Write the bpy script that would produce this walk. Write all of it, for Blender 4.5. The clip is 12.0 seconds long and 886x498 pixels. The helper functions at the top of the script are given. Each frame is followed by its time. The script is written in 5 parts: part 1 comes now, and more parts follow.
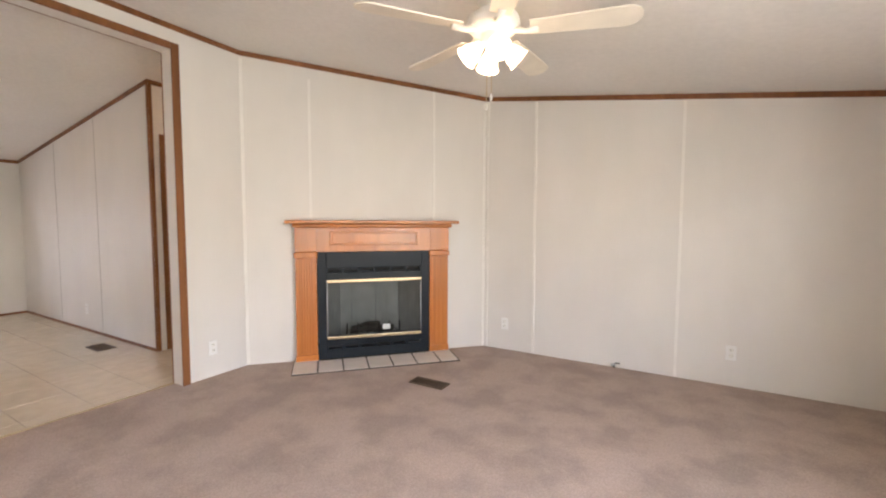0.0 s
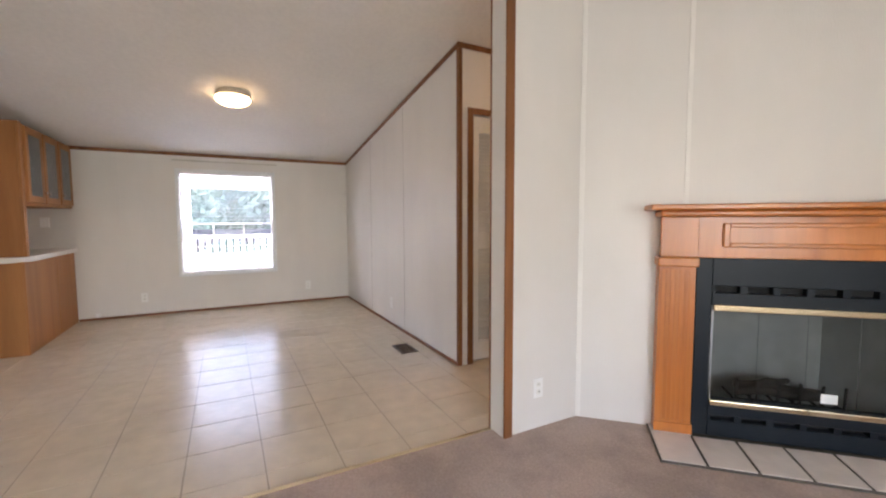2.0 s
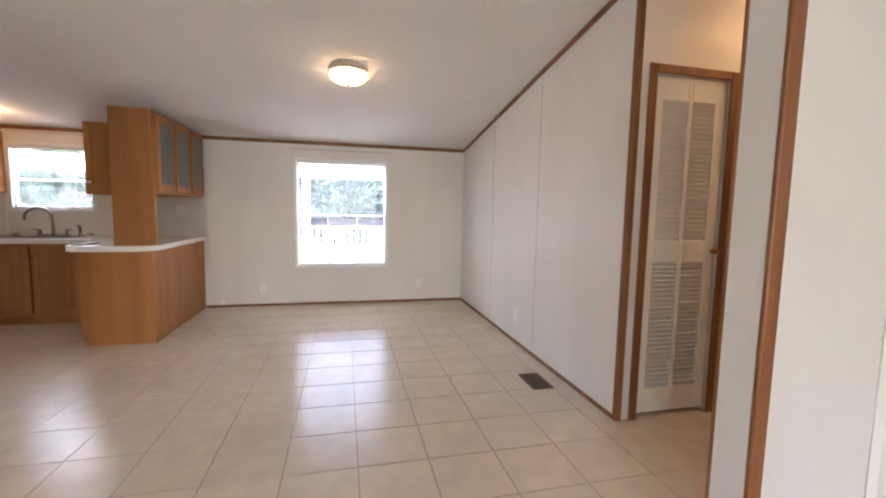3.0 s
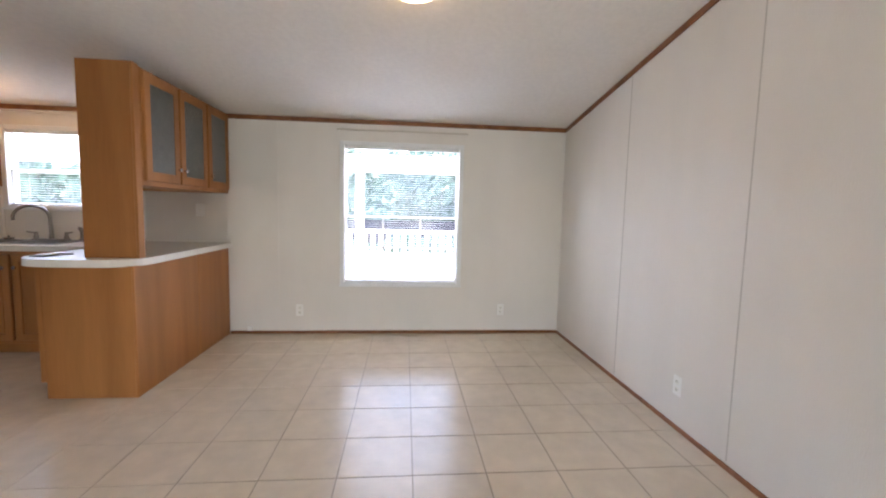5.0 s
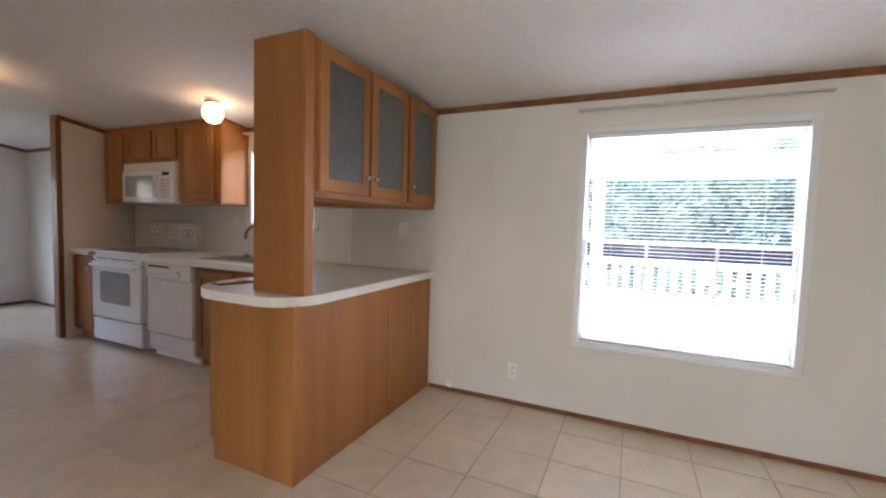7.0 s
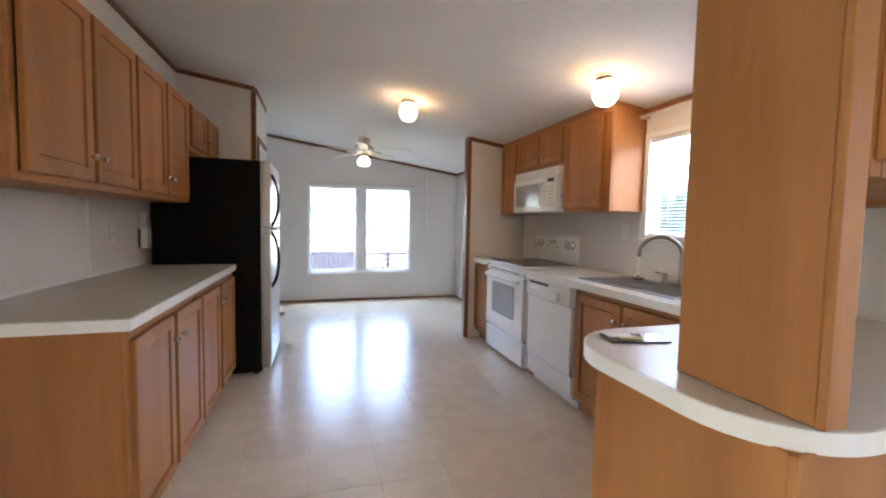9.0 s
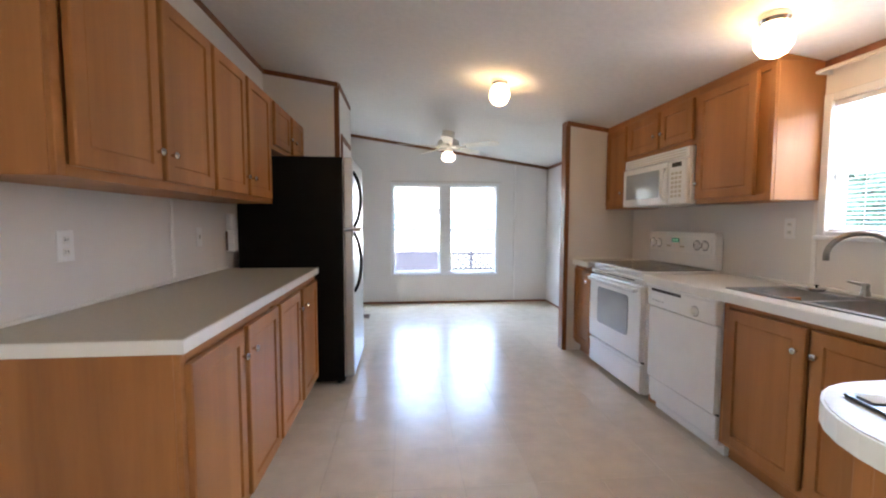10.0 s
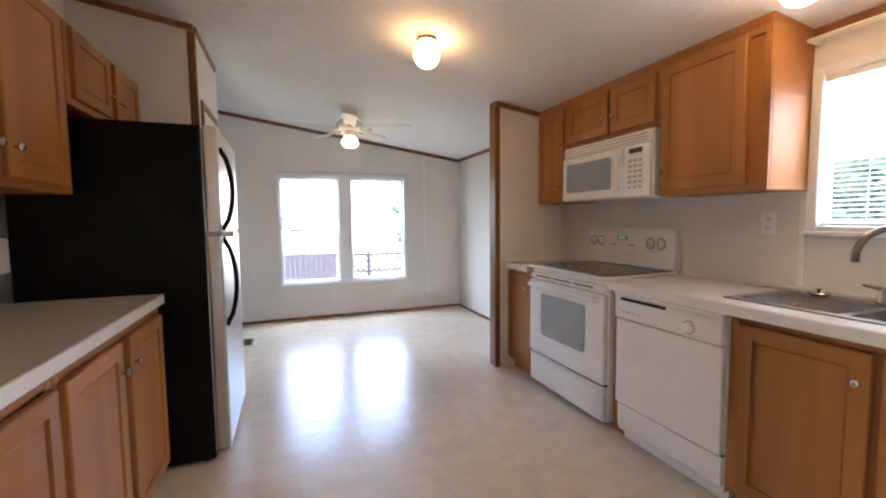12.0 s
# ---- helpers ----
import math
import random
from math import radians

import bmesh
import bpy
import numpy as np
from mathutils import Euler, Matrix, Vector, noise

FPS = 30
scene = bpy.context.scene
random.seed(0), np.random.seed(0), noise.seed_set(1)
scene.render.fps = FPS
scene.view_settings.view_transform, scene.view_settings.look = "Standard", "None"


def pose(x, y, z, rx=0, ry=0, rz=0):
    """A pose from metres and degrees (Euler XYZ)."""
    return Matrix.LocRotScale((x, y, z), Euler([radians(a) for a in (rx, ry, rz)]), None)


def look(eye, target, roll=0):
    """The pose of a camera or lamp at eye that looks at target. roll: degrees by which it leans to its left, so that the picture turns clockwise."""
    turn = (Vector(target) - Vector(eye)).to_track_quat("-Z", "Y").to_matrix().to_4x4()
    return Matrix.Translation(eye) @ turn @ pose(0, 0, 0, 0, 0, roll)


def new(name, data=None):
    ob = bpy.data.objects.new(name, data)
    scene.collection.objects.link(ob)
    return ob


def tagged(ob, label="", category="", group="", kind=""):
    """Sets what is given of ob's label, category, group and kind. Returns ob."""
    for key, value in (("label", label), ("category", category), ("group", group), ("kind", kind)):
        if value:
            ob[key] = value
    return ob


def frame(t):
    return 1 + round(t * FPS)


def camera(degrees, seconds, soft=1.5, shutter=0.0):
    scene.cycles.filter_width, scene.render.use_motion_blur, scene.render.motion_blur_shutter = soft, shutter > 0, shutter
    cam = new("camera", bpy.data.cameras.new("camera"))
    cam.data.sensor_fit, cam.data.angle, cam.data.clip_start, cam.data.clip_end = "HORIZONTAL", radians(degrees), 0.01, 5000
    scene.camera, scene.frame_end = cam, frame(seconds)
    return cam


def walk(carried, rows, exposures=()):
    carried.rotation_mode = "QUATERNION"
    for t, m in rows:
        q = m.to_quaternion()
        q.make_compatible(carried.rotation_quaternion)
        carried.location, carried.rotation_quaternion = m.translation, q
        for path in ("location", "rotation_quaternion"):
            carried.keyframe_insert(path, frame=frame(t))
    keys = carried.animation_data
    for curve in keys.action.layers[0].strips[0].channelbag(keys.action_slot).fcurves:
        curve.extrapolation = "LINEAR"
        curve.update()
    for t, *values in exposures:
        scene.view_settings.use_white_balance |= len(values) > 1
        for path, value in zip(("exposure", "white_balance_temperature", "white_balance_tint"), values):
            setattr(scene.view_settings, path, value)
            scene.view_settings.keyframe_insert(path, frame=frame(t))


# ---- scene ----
cam = camera(94.0, 12.0, soft=2.1)
PATH = [
    (0, (-0.161, -0.034, 1.256), (-1.154, 1.697, 1.128), 0.2),
    (0.5, (-0.447, 0.088, 1.216), (-1.627, 1.698, 1.078), 0.3),
    (1, (-0.815, 0.231, 1.227), (-2.211, 1.656, 1.081), 0.2),
    (1.5, (-1.226, 0.279, 1.216), (-2.858, 1.424, 1.065), 0.2),
    (2, (-1.628, 0.345, 1.198), (-3.393, 1.274, 1.056), -0.2),
    (2.5, (-2.02, 0.402, 1.215), (-3.919, 1.014, 1.077), 1.0),
    (3, (-2.43, 0.416, 1.243), (-4.366, 0.879, 1.056), 1.1),
    (5, (-3.872, 0.424, 1.218), (-5.855, 0.608, 1.038), 1.4),
    (5.5, (-4.24, 0.38, 1.213), (-6.232, 0.429, 1.044), 1.3),
    (6, (-4.596, 0.317, 1.211), (-6.584, 0.167, 1.055), 1.4),
    (6.5, (-4.905, 0.234, 1.204), (-6.846, -0.227, 1.068), 1.6),
    (7, (-5.162, 0.124, 1.228), (-6.978, -0.706, 1.11), 1.7),
    (7.5, (-5.367, -0.044, 1.207), (-6.959, -1.251, 1.116), 1.5),
    (9.5, (-5.76, -0.95, 1.249), (-6.07, -2.921, 1.112), 0.5),
    (10, (-5.738, -1.146, 1.231), (-5.925, -3.133, 1.099), 0.1),
    (10.5, (-5.736, -1.376, 1.248), (-5.909, -3.366, 1.151), 0.2),
    (11, (-5.762, -1.575, 1.249), (-6.041, -3.553, 1.15), 0.2),
    (11.5, (-5.744, -1.753, 1.231), (-6.233, -3.689, 1.113), -0.3),
    (12, (-5.681, -1.935, 1.232), (-6.374, -3.806, 1.089), -0.6),
]
# seconds, stops, kelvin, tint: the clip's own drift of exposure and white balance
EXPOSURE = [(0.0, 4.42, 7000, 22), (0.5, 4.45, 6950, 22), (1.5, 4.15, 6800, 21), (2.0, 4.28, 6600, 21), (3.0, 4.4, 6600, 21), (5.0, 4.45, 6350, 17), (6.5, 4.4, 6350, 18), (7.5, 4.35, 6450, 18), (9.5, 5.18, 5950, 12), (10.5, 5.18, 6250, 14), (12.0, 5.1, 6550, 17)]
LIVING_W = 2.15   # area lamp standing for daylight in each living room window, watts
KITCHEN_W = 6.0   # added sky-light lamp over each kitchen-side window, watts per metre of its width
walk(cam, [(t, look(eye, target, roll)) for t, eye, target, roll in PATH], EXPOSURE)

# ---- light ----
world = bpy.data.worlds.new("sky")
scene.world = world
world.use_nodes = True
wn = world.node_tree.nodes
wl = world.node_tree.links
sky = wn.new("ShaderNodeTexSky")
sky.sky_type = "NISHITA"
sky.sun_disc = False
sky.sun_elevation = radians(58)
sky.sun_rotation = radians(20)
sky.dust_density = 4.0
sky.air_density = 1.0
sky.ozone_density = 0.6
wl.new(sky.outputs["Color"], wn["Background"].inputs["Color"])
wn["Background"].inputs["Strength"].default_value = 0.15

sun_data = bpy.data.lights.new("sun", "SUN")
sun_data.energy = 2.0
sun_data.angle = radians(12)
sun_data.color = (1.0, 0.95, 0.88)
sun = new("sun", sun_data)
sun.matrix_world = look((0.5, 12, 14), (0, 0, 0))


def window_light(name, at, target, w, h, power, colour=(0.88, 1.0, 0.92)):
    """An added area lamp standing in for sky light in or above a window."""
    d = bpy.data.lights.new(name, "AREA")
    d.shape = "RECTANGLE"
    d.size, d.size_y, d.energy = w, h, power
    d.color = colour
    o = new(name, d)
    o.matrix_world = look(at, target)
    return o


# ---- materials ----
def mat(name, colour, rough=0.5, metal=0.0, vary=0.08, scale=6.0, bump=0.0, bump_scale=80.0, spec=0.5, coat=0.0, stain=0.0, stain_scale=1.2, stretch=(1, 1, 1)):
    """Base colour varied at two scales, with fine relief; object coordinates in metres."""
    m = bpy.data.materials.new(name)
    m.use_nodes = True
    nt = m.node_tree
    n, l = nt.nodes, nt.links
    b = n["Principled BSDF"]
    b.inputs["Roughness"].default_value = rough
    b.inputs["Metallic"].default_value = metal
    b.inputs["Specular IOR Level"].default_value = spec
    b.inputs["Coat Weight"].default_value = coat
    b.inputs["Coat Roughness"].default_value = 0.12
    geo = n.new("ShaderNodeNewGeometry")
    mp = n.new("ShaderNodeMapping")
    mp.inputs["Scale"].default_value = stretch
    l.new(geo.outputs["Position"], mp.inputs["Vector"])
    n1 = n.new("ShaderNodeTexNoise")
    n1.inputs["Scale"].default_value = scale
    n1.inputs["Detail"].default_value = 5
    l.new(mp.outputs["Vector"], n1.inputs["Vector"])
    n2 = n.new("ShaderNodeTexNoise")
    n2.inputs["Scale"].default_value = stain_scale
    n2.inputs["Detail"].default_value = 6
    l.new(geo.outputs["Position"], n2.inputs["Vector"])
    r1 = n.new("ShaderNodeMapRange")
    r1.inputs["From Min"].default_value, r1.inputs["From Max"].default_value = 0.3, 0.7
    r1.inputs["To Min"].default_value, r1.inputs["To Max"].default_value = 1 - vary, 1 + vary
    l.new(n1.outputs["Fac"], r1.inputs["Value"])
    r2 = n.new("ShaderNodeMapRange")
    r2.inputs["From Min"].default_value, r2.inputs["From Max"].default_value = 0.42, 0.62
    r2.inputs["To Min"].default_value, r2.inputs["To Max"].default_value = 1.0, 1 - stain
    l.new(n2.outputs["Fac"], r2.inputs["Value"])
    mu = n.new("ShaderNodeMath")
    mu.operation = "MULTIPLY"
    l.new(r1.outputs["Result"], mu.inputs[0])
    l.new(r2.outputs["Result"], mu.inputs[1])
    mx = n.new("ShaderNodeMix")
    mx.data_type, mx.blend_type = "RGBA", "MULTIPLY"
    mx.inputs["Factor"].default_value = 1.0
    mx.inputs["A"].default_value = (*colour, 1)
    l.new(mu.outputs["Value"], mx.inputs["B"])
    l.new(mx.outputs["Result"], b.inputs["Base Color"])
    if bump:
        n3 = n.new("ShaderNodeTexNoise")
        n3.inputs["Scale"].default_value = bump_scale
        n3.inputs["Detail"].default_value = 3
        l.new(mp.outputs["Vector"], n3.inputs["Vector"])
        bp = n.new("ShaderNodeBump")
        bp.inputs["Strength"].default_value = bump
        bp.inputs["Distance"].default_value = 0.004
        l.new(n3.outputs["Fac"], bp.inputs["Height"])
        l.new(bp.outputs["Normal"], b.inputs["Normal"])
    return m


def wood(name, light, dark, rough=0.38, grain=9.0, axis="z", coat=0.12, knots=0.0):
    """Stained wood with grain along one world axis and slow shifts of tone between boards."""
    m = bpy.data.materials.new(name)
    m.use_nodes = True
    n, l = m.node_tree.nodes, m.node_tree.links
    b = n["Principled BSDF"]
    b.inputs["Specular IOR Level"].default_value = 0.36
    b.inputs["Coat Weight"].default_value = coat
    b.inputs["Coat Roughness"].default_value = 0.26
    geo = n.new("ShaderNodeNewGeometry")
    mp = n.new("ShaderNodeMapping")
    s = {"x": (0.08, 1, 1), "y": (1, 0.08, 1), "z": (1, 1, 0.08)}[axis]
    mp.inputs["Scale"].default_value = s
    l.new(geo.outputs["Position"], mp.inputs["Vector"])
    inf = n.new("ShaderNodeObjectInfo")
    off = n.new("ShaderNodeVectorMath")
    off.operation = "ADD"
    sc = n.new("ShaderNodeMath")
    sc.operation = "MULTIPLY"
    sc.inputs[1].default_value = 7.0
    l.new(inf.outputs["Random"], sc.inputs[0])
    l.new(mp.outputs["Vector"], off.inputs[0])
    l.new(sc.outputs["Value"], off.inputs[1])
    n1 = n.new("ShaderNodeTexNoise")
    n1.inputs["Scale"].default_value = grain
    n1.inputs["Detail"].default_value = 3
    n1.inputs["Distortion"].default_value = 0.6
    l.new(off.outputs["Vector"], n1.inputs["Vector"])
    n2 = n.new("ShaderNodeTexNoise")
    n2.inputs["Scale"].default_value = grain * 22
    n2.inputs["Detail"].default_value = 4
    l.new(off.outputs["Vector"], n2.inputs["Vector"])
    mix = n.new("ShaderNodeMath")
    mix.operation = "MULTIPLY_ADD"
    mix.inputs[1].default_value = 0.22
    l.new(n2.outputs["Fac"], mix.inputs[0])
    l.new(n1.outputs["Fac"], mix.inputs[2])
    r = n.new("ShaderNodeValToRGB")
    r.color_ramp.elements[0].position, r.color_ramp.elements[0].color = 0.36, (*dark, 1)
    r.color_ramp.elements[1].position, r.color_ramp.elements[1].color = 0.78, (*light, 1)
    l.new(mix.outputs["Value"], r.inputs["Fac"])
    n4 = n.new("ShaderNodeTexNoise")   # slow worn patches and pale streaks
    n4.inputs["Scale"].default_value = grain * 0.55
    n4.inputs["Detail"].default_value = 6
    n4.inputs["Roughness"].default_value = 0.65
    l.new(off.outputs["Vector"], n4.inputs["Vector"])
    r4 = n.new("ShaderNodeMapRange")
    r4.inputs["From Min"].default_value, r4.inputs["From Max"].default_value = 0.35, 0.72
    r4.inputs["To Min"].default_value, r4.inputs["To Max"].default_value = 0.90, 1.22
    l.new(n4.outputs["Fac"], r4.inputs["Value"])
    mx = n.new("ShaderNodeMix")
    mx.data_type, mx.blend_type = "RGBA", "MULTIPLY"
    mx.inputs["Factor"].default_value = 1.0
    l.new(r.outputs["Color"], mx.inputs["A"])
    l.new(r4.outputs["Result"], mx.inputs["B"])
    l.new(mx.outputs["Result"], b.inputs["Base Color"])
    rr = n.new("ShaderNodeMapRange")
    rr.inputs["To Min"].default_value, rr.inputs["To Max"].default_value = rough - 0.06, rough + 0.1
    l.new(n2.outputs["Fac"], rr.inputs["Value"])
    l.new(rr.outputs["Result"], b.inputs["Roughness"])
    bp = n.new("ShaderNodeBump")
    bp.inputs["Strength"].default_value = 0.12
    bp.inputs["Distance"].default_value = 0.001
    l.new(n2.outputs["Fac"], bp.inputs["Height"])
    l.new(bp.outputs["Normal"], b.inputs["Normal"])
    return m


def glow(name, colour, strength):
    m = bpy.data.materials.new(name)
    m.use_nodes = True
    b = m.node_tree.nodes["Principled BSDF"]
    b.inputs["Base Color"].default_value = (0.9, 0.9, 0.88, 1)
    b.inputs["Emission Color"].default_value = (*colour, 1)
    b.inputs["Emission Strength"].default_value = strength
    return m


def clear_glass(name, rough=0.0, tint=(1, 1, 1)):
    m = bpy.data.materials.new(name)
    m.use_nodes = True
    n, l = m.node_tree.nodes, m.node_tree.links
    out = n["Material Output"]
    tr = n.new("ShaderNodeBsdfTransparent")
    tr.inputs["Color"].default_value = (*tint, 1)
    gl = n.new("ShaderNodeBsdfGlossy")
    gl.inputs["Roughness"].default_value = rough
    fr = n.new("ShaderNodeFresnel")
    fr.inputs["IOR"].default_value = 1.45
    mx = n.new("ShaderNodeMixShader")
    l.new(fr.outputs["Fac"], mx.inputs["Fac"])
    l.new(tr.outputs["BSDF"], mx.inputs[1])
    l.new(gl.outputs["BSDF"], mx.inputs[2])
    l.new(mx.outputs["Shader"], out.inputs["Surface"])
    return m


M_WALL = mat("wall_panel_vinyl", (0.78, 0.745, 0.705), 0.40, vary=0.03, scale=3, bump=0.25, bump_scale=160, stain=0.05, stain_scale=0.9, stretch=(1, 1, 0.25))
M_BATTEN = mat("batten_vinyl", (0.86, 0.83, 0.79), 0.4, vary=0.03)
M_CEIL = mat("ceiling_paint", (0.82, 0.79, 0.755), 0.9, vary=0.03, scale=30, bump=0.3, bump_scale=120, stain=0.04)
M_TRIM = wood("trim_wood", (0.26, 0.10, 0.036), (0.15, 0.055, 0.019), 0.4)
M_OAK = wood("cabinet_oak", (0.43, 0.184, 0.053), (0.295, 0.113, 0.030), 0.48, grain=4, coat=0.05)
M_OAK_H = wood("cabinet_oak_rail", (0.42, 0.179, 0.051), (0.29, 0.110, 0.029), 0.48, grain=4, axis="y", coat=0.05)
# grey of the shadow lines at panel seams; the backlit muntins take it too
M_SHADE_GREY = mat("shade_grey", (0.56, 0.53, 0.49), 0.6, vary=0.05)
M_PINE = wood("mantel_pine", (0.60, 0.20, 0.038), (0.44, 0.13, 0.022), 0.3, grain=6, coat=0.7)
M_CARPET = mat("carpet_pile", (0.53, 0.415, 0.36), 1.0, vary=0.14, scale=140, bump=1.0, bump_scale=420, spec=0.1, stain=0.20, stain_scale=3.2)
M_TILE = mat("vinyl_tile", (0.70, 0.598, 0.465), 0.25, vary=0.06, scale=9, bump=0.03, bump_scale=40, spec=0.6, stain=0.10, stain_scale=1.0)
M_JOINT = mat("vinyl_joint", (0.37, 0.30, 0.22), 0.4, vary=0.1)
M_LAM = mat("counter_laminate", (0.51, 0.465, 0.375), 0.38, vary=0.06, scale=90)
M_LAMTOP = mat("counter_laminate_beige", (0.63, 0.595, 0.53), 0.33, vary=0.04, scale=60)
M_EDGE = mat("counter_edge_white", (0.82, 0.80, 0.75), 0.35, vary=0.03)
M_WHITE = mat("white_enamel", (0.87, 0.87, 0.86), 0.25, vary=0.02)
M_PLASTIC = mat("white_plastic", (0.87, 0.86, 0.84), 0.4, vary=0.03)
M_ROD = mat("rod_cream_enamel", (0.62, 0.58, 0.52), 0.35, vary=0.04)
M_PVC = mat("window_frame_white", (0.80, 0.81, 0.82), 0.35, vary=0.03)
M_BLACK = mat("black_enamel", (0.006, 0.005, 0.005), 0.5, vary=0.1, bump=0.04, bump_scale=300, spec=0.10)
M_BLUEBLACK = mat("firebox_black_metal", (0.004, 0.008, 0.014), 0.42, vary=0.12, bump=0.06, bump_scale=300, spec=0.3)
# near black for dark parts, and for shade set into gaps and slots
M_DARK = mat("dark_void", (0.012, 0.011, 0.01), 0.8)
M_STEEL = mat("brushed_stainless", (0.50, 0.51, 0.53), 0.34, metal=1.0, vary=0.06, scale=40, stretch=(1, 1, 20), bump=0.05, bump_scale=200)
M_SINK = mat("sink_stainless_dull", (0.27, 0.265, 0.26), 0.38, metal=1.0, vary=0.08, scale=30, bump=0.05, bump_scale=200)
M_DIGIT = glow("green_clock_digits", (0.15, 1.0, 0.45), 0.02)
M_GREY = mat("grey_dial_print", (0.30, 0.30, 0.30), 0.5)
M_CHROME = mat("satin_nickel", (0.62, 0.60, 0.57), 0.2, metal=1.0, vary=0.04)
M_NICKEL = mat("aged_nickel", (0.30, 0.275, 0.25), 0.28, metal=1.0, vary=0.08, scale=30)
M_BRASS = mat("polished_brass", (0.84, 0.72, 0.50), 0.22, metal=1.0, vary=0.05)
M_COOKTOP = mat("black_glass_cooktop", (0.05, 0.045, 0.04), 0.12, vary=0.1)
M_FROST = mat("frosted_door_glass", (0.105, 0.108, 0.102), 0.3, vary=0.28, scale=70, bump=0.6, bump_scale=180)
M_OVENGLASS = mat("oven_window_glass", (0.36, 0.38, 0.40), 0.15, vary=0.05)
M_FIREGLASS = clear_glass("smoked_fire_glass", 0.12, (0.76, 0.78, 0.78))
M_LOG = mat("ceramic_log", (0.06, 0.052, 0.046), 0.9, vary=0.4, scale=18, bump=0.8, bump_scale=40)
M_FIREBRICK = mat("firebox_lining", (0.42, 0.42, 0.41), 0.9, vary=0.15, scale=8)
M_LOUVER = mat("louver_white_paint", (0.76, 0.73, 0.68), 0.45, vary=0.04)
M_REG = mat("brown_register", (0.09, 0.055, 0.035), 0.5, vary=0.1)
M_HEARTH = mat("hearth_ceramic", (0.68, 0.61, 0.56), 0.35, vary=0.06, scale=14)
M_GROUT = mat("dark_grout", (0.10, 0.085, 0.07), 0.9)
M_FANWHITE = mat("fan_white_enamel", (0.80, 0.77, 0.72), 0.35, vary=0.03)
M_GLASS = clear_glass("window_glass")
M_LAMP = glow("lamp_glass_lit", (1.0, 0.62, 0.28), 0.68)
M_HALL = glow("hall_lamp_lit", (1.0, 0.62, 0.28), 2.6)
M_DOME = glow("dome_glass_lit", (1.0, 0.70, 0.36), 0.55)
M_SHADE = glow("fan_shade_lit", (1.0, 0.76, 0.46), 0.24)
M_BLADE = mat("fan_blade_cream", (0.80, 0.73, 0.63), 0.5, vary=0.06, scale=8, stretch=(1, 1, 1))
M_PAPER = mat("paper_white", (0.8, 0.8, 0.78), 0.6)
M_YELLOW = mat("paper_yellow", (0.62, 0.5, 0.16), 0.6)
M_GRASS = mat("lawn", (0.05, 0.06, 0.035), 0.9, vary=0.3, scale=8, stain=0.3)
M_DECK = mat("deck_white_boards", (0.52, 0.52, 0.52), 0.7, vary=0.08, scale=12)
M_LEAF = mat("tree_leaves", (0.15, 0.225, 0.185), 0.9, vary=0.25, scale=5, spec=0.08)
M_BARK = mat("tree_bark", (0.12, 0.09, 0.07), 0.9, vary=0.3, scale=20)
M_FENCE = mat("fence_dark_stain", (0.016, 0.017, 0.024), 0.9, vary=0.25, scale=12, spec=0.05)
M_SIDING = mat("house_siding", (0.62, 0.60, 0.58), 0.7, vary=0.05)
M_ROOF = mat("shingle_roof", (0.16, 0.14, 0.13), 0.9, vary=0.2, scale=20)
M_WINDARK = mat("far_window_glass", (0.05, 0.07, 0.09), 0.1)

# ---- mesh helpers ----
def quad_box(bm, x0, x1, y0, y1, z0, z1, bevel=0.0, seg=1):
    """A box between two corners, its edges eased by bevel."""
    vs = [bm.verts.new((x, y, z)) for x in (x0, x1) for y in (y0, y1) for z in (z0, z1)]
    fs = [(0, 1, 3, 2), (4, 6, 7, 5), (0, 4, 5, 1), (2, 3, 7, 6), (0, 2, 6, 4), (1, 5, 7, 3)]
    faces = [bm.faces.new([vs[i] for i in f]) for f in fs]
    if bevel:
        es = list({e for f in faces for e in f.edges})
        bmesh.ops.bevel(bm, geom=es, offset=bevel, segments=seg, affect="EDGES", profile=0.5)
    return bm


def box(x0, x1, y0, y1, z0, z1, bevel=0.0, seg=1):
    return quad_box(bmesh.new(), x0, x1, y0, y1, z0, z1, bevel, seg)


def lathe(profile, steps=32, at=(0, 0, 0), bm=None):
    """Turns (radius, height) pairs about a vertical axis."""
    bm = bm or bmesh.new()
    rings = []
    for r, z in profile:
        if r < 1e-5:
            rings.append([bm.verts.new((at[0], at[1], at[2] + z))])
        else:
            rings.append([bm.verts.new((at[0] + r * math.cos(2 * math.pi * i / steps), at[1] + r * math.sin(2 * math.pi * i / steps), at[2] + z)) for i in range(steps)])
    for a, b in zip(rings, rings[1:]):
        for i in range(steps):
            k = (i + 1) % steps
            if len(a) == 1 and len(b) > 1:
                bm.faces.new((a[0], b[k], b[i]))
            elif len(b) == 1 and len(a) > 1:
                bm.faces.new((a[i], a[k], b[0]))
            elif len(a) > 1:
                bm.faces.new((a[i], a[k], b[k], b[i]))
    bmesh.ops.recalc_face_normals(bm, faces=bm.faces)
    return bm


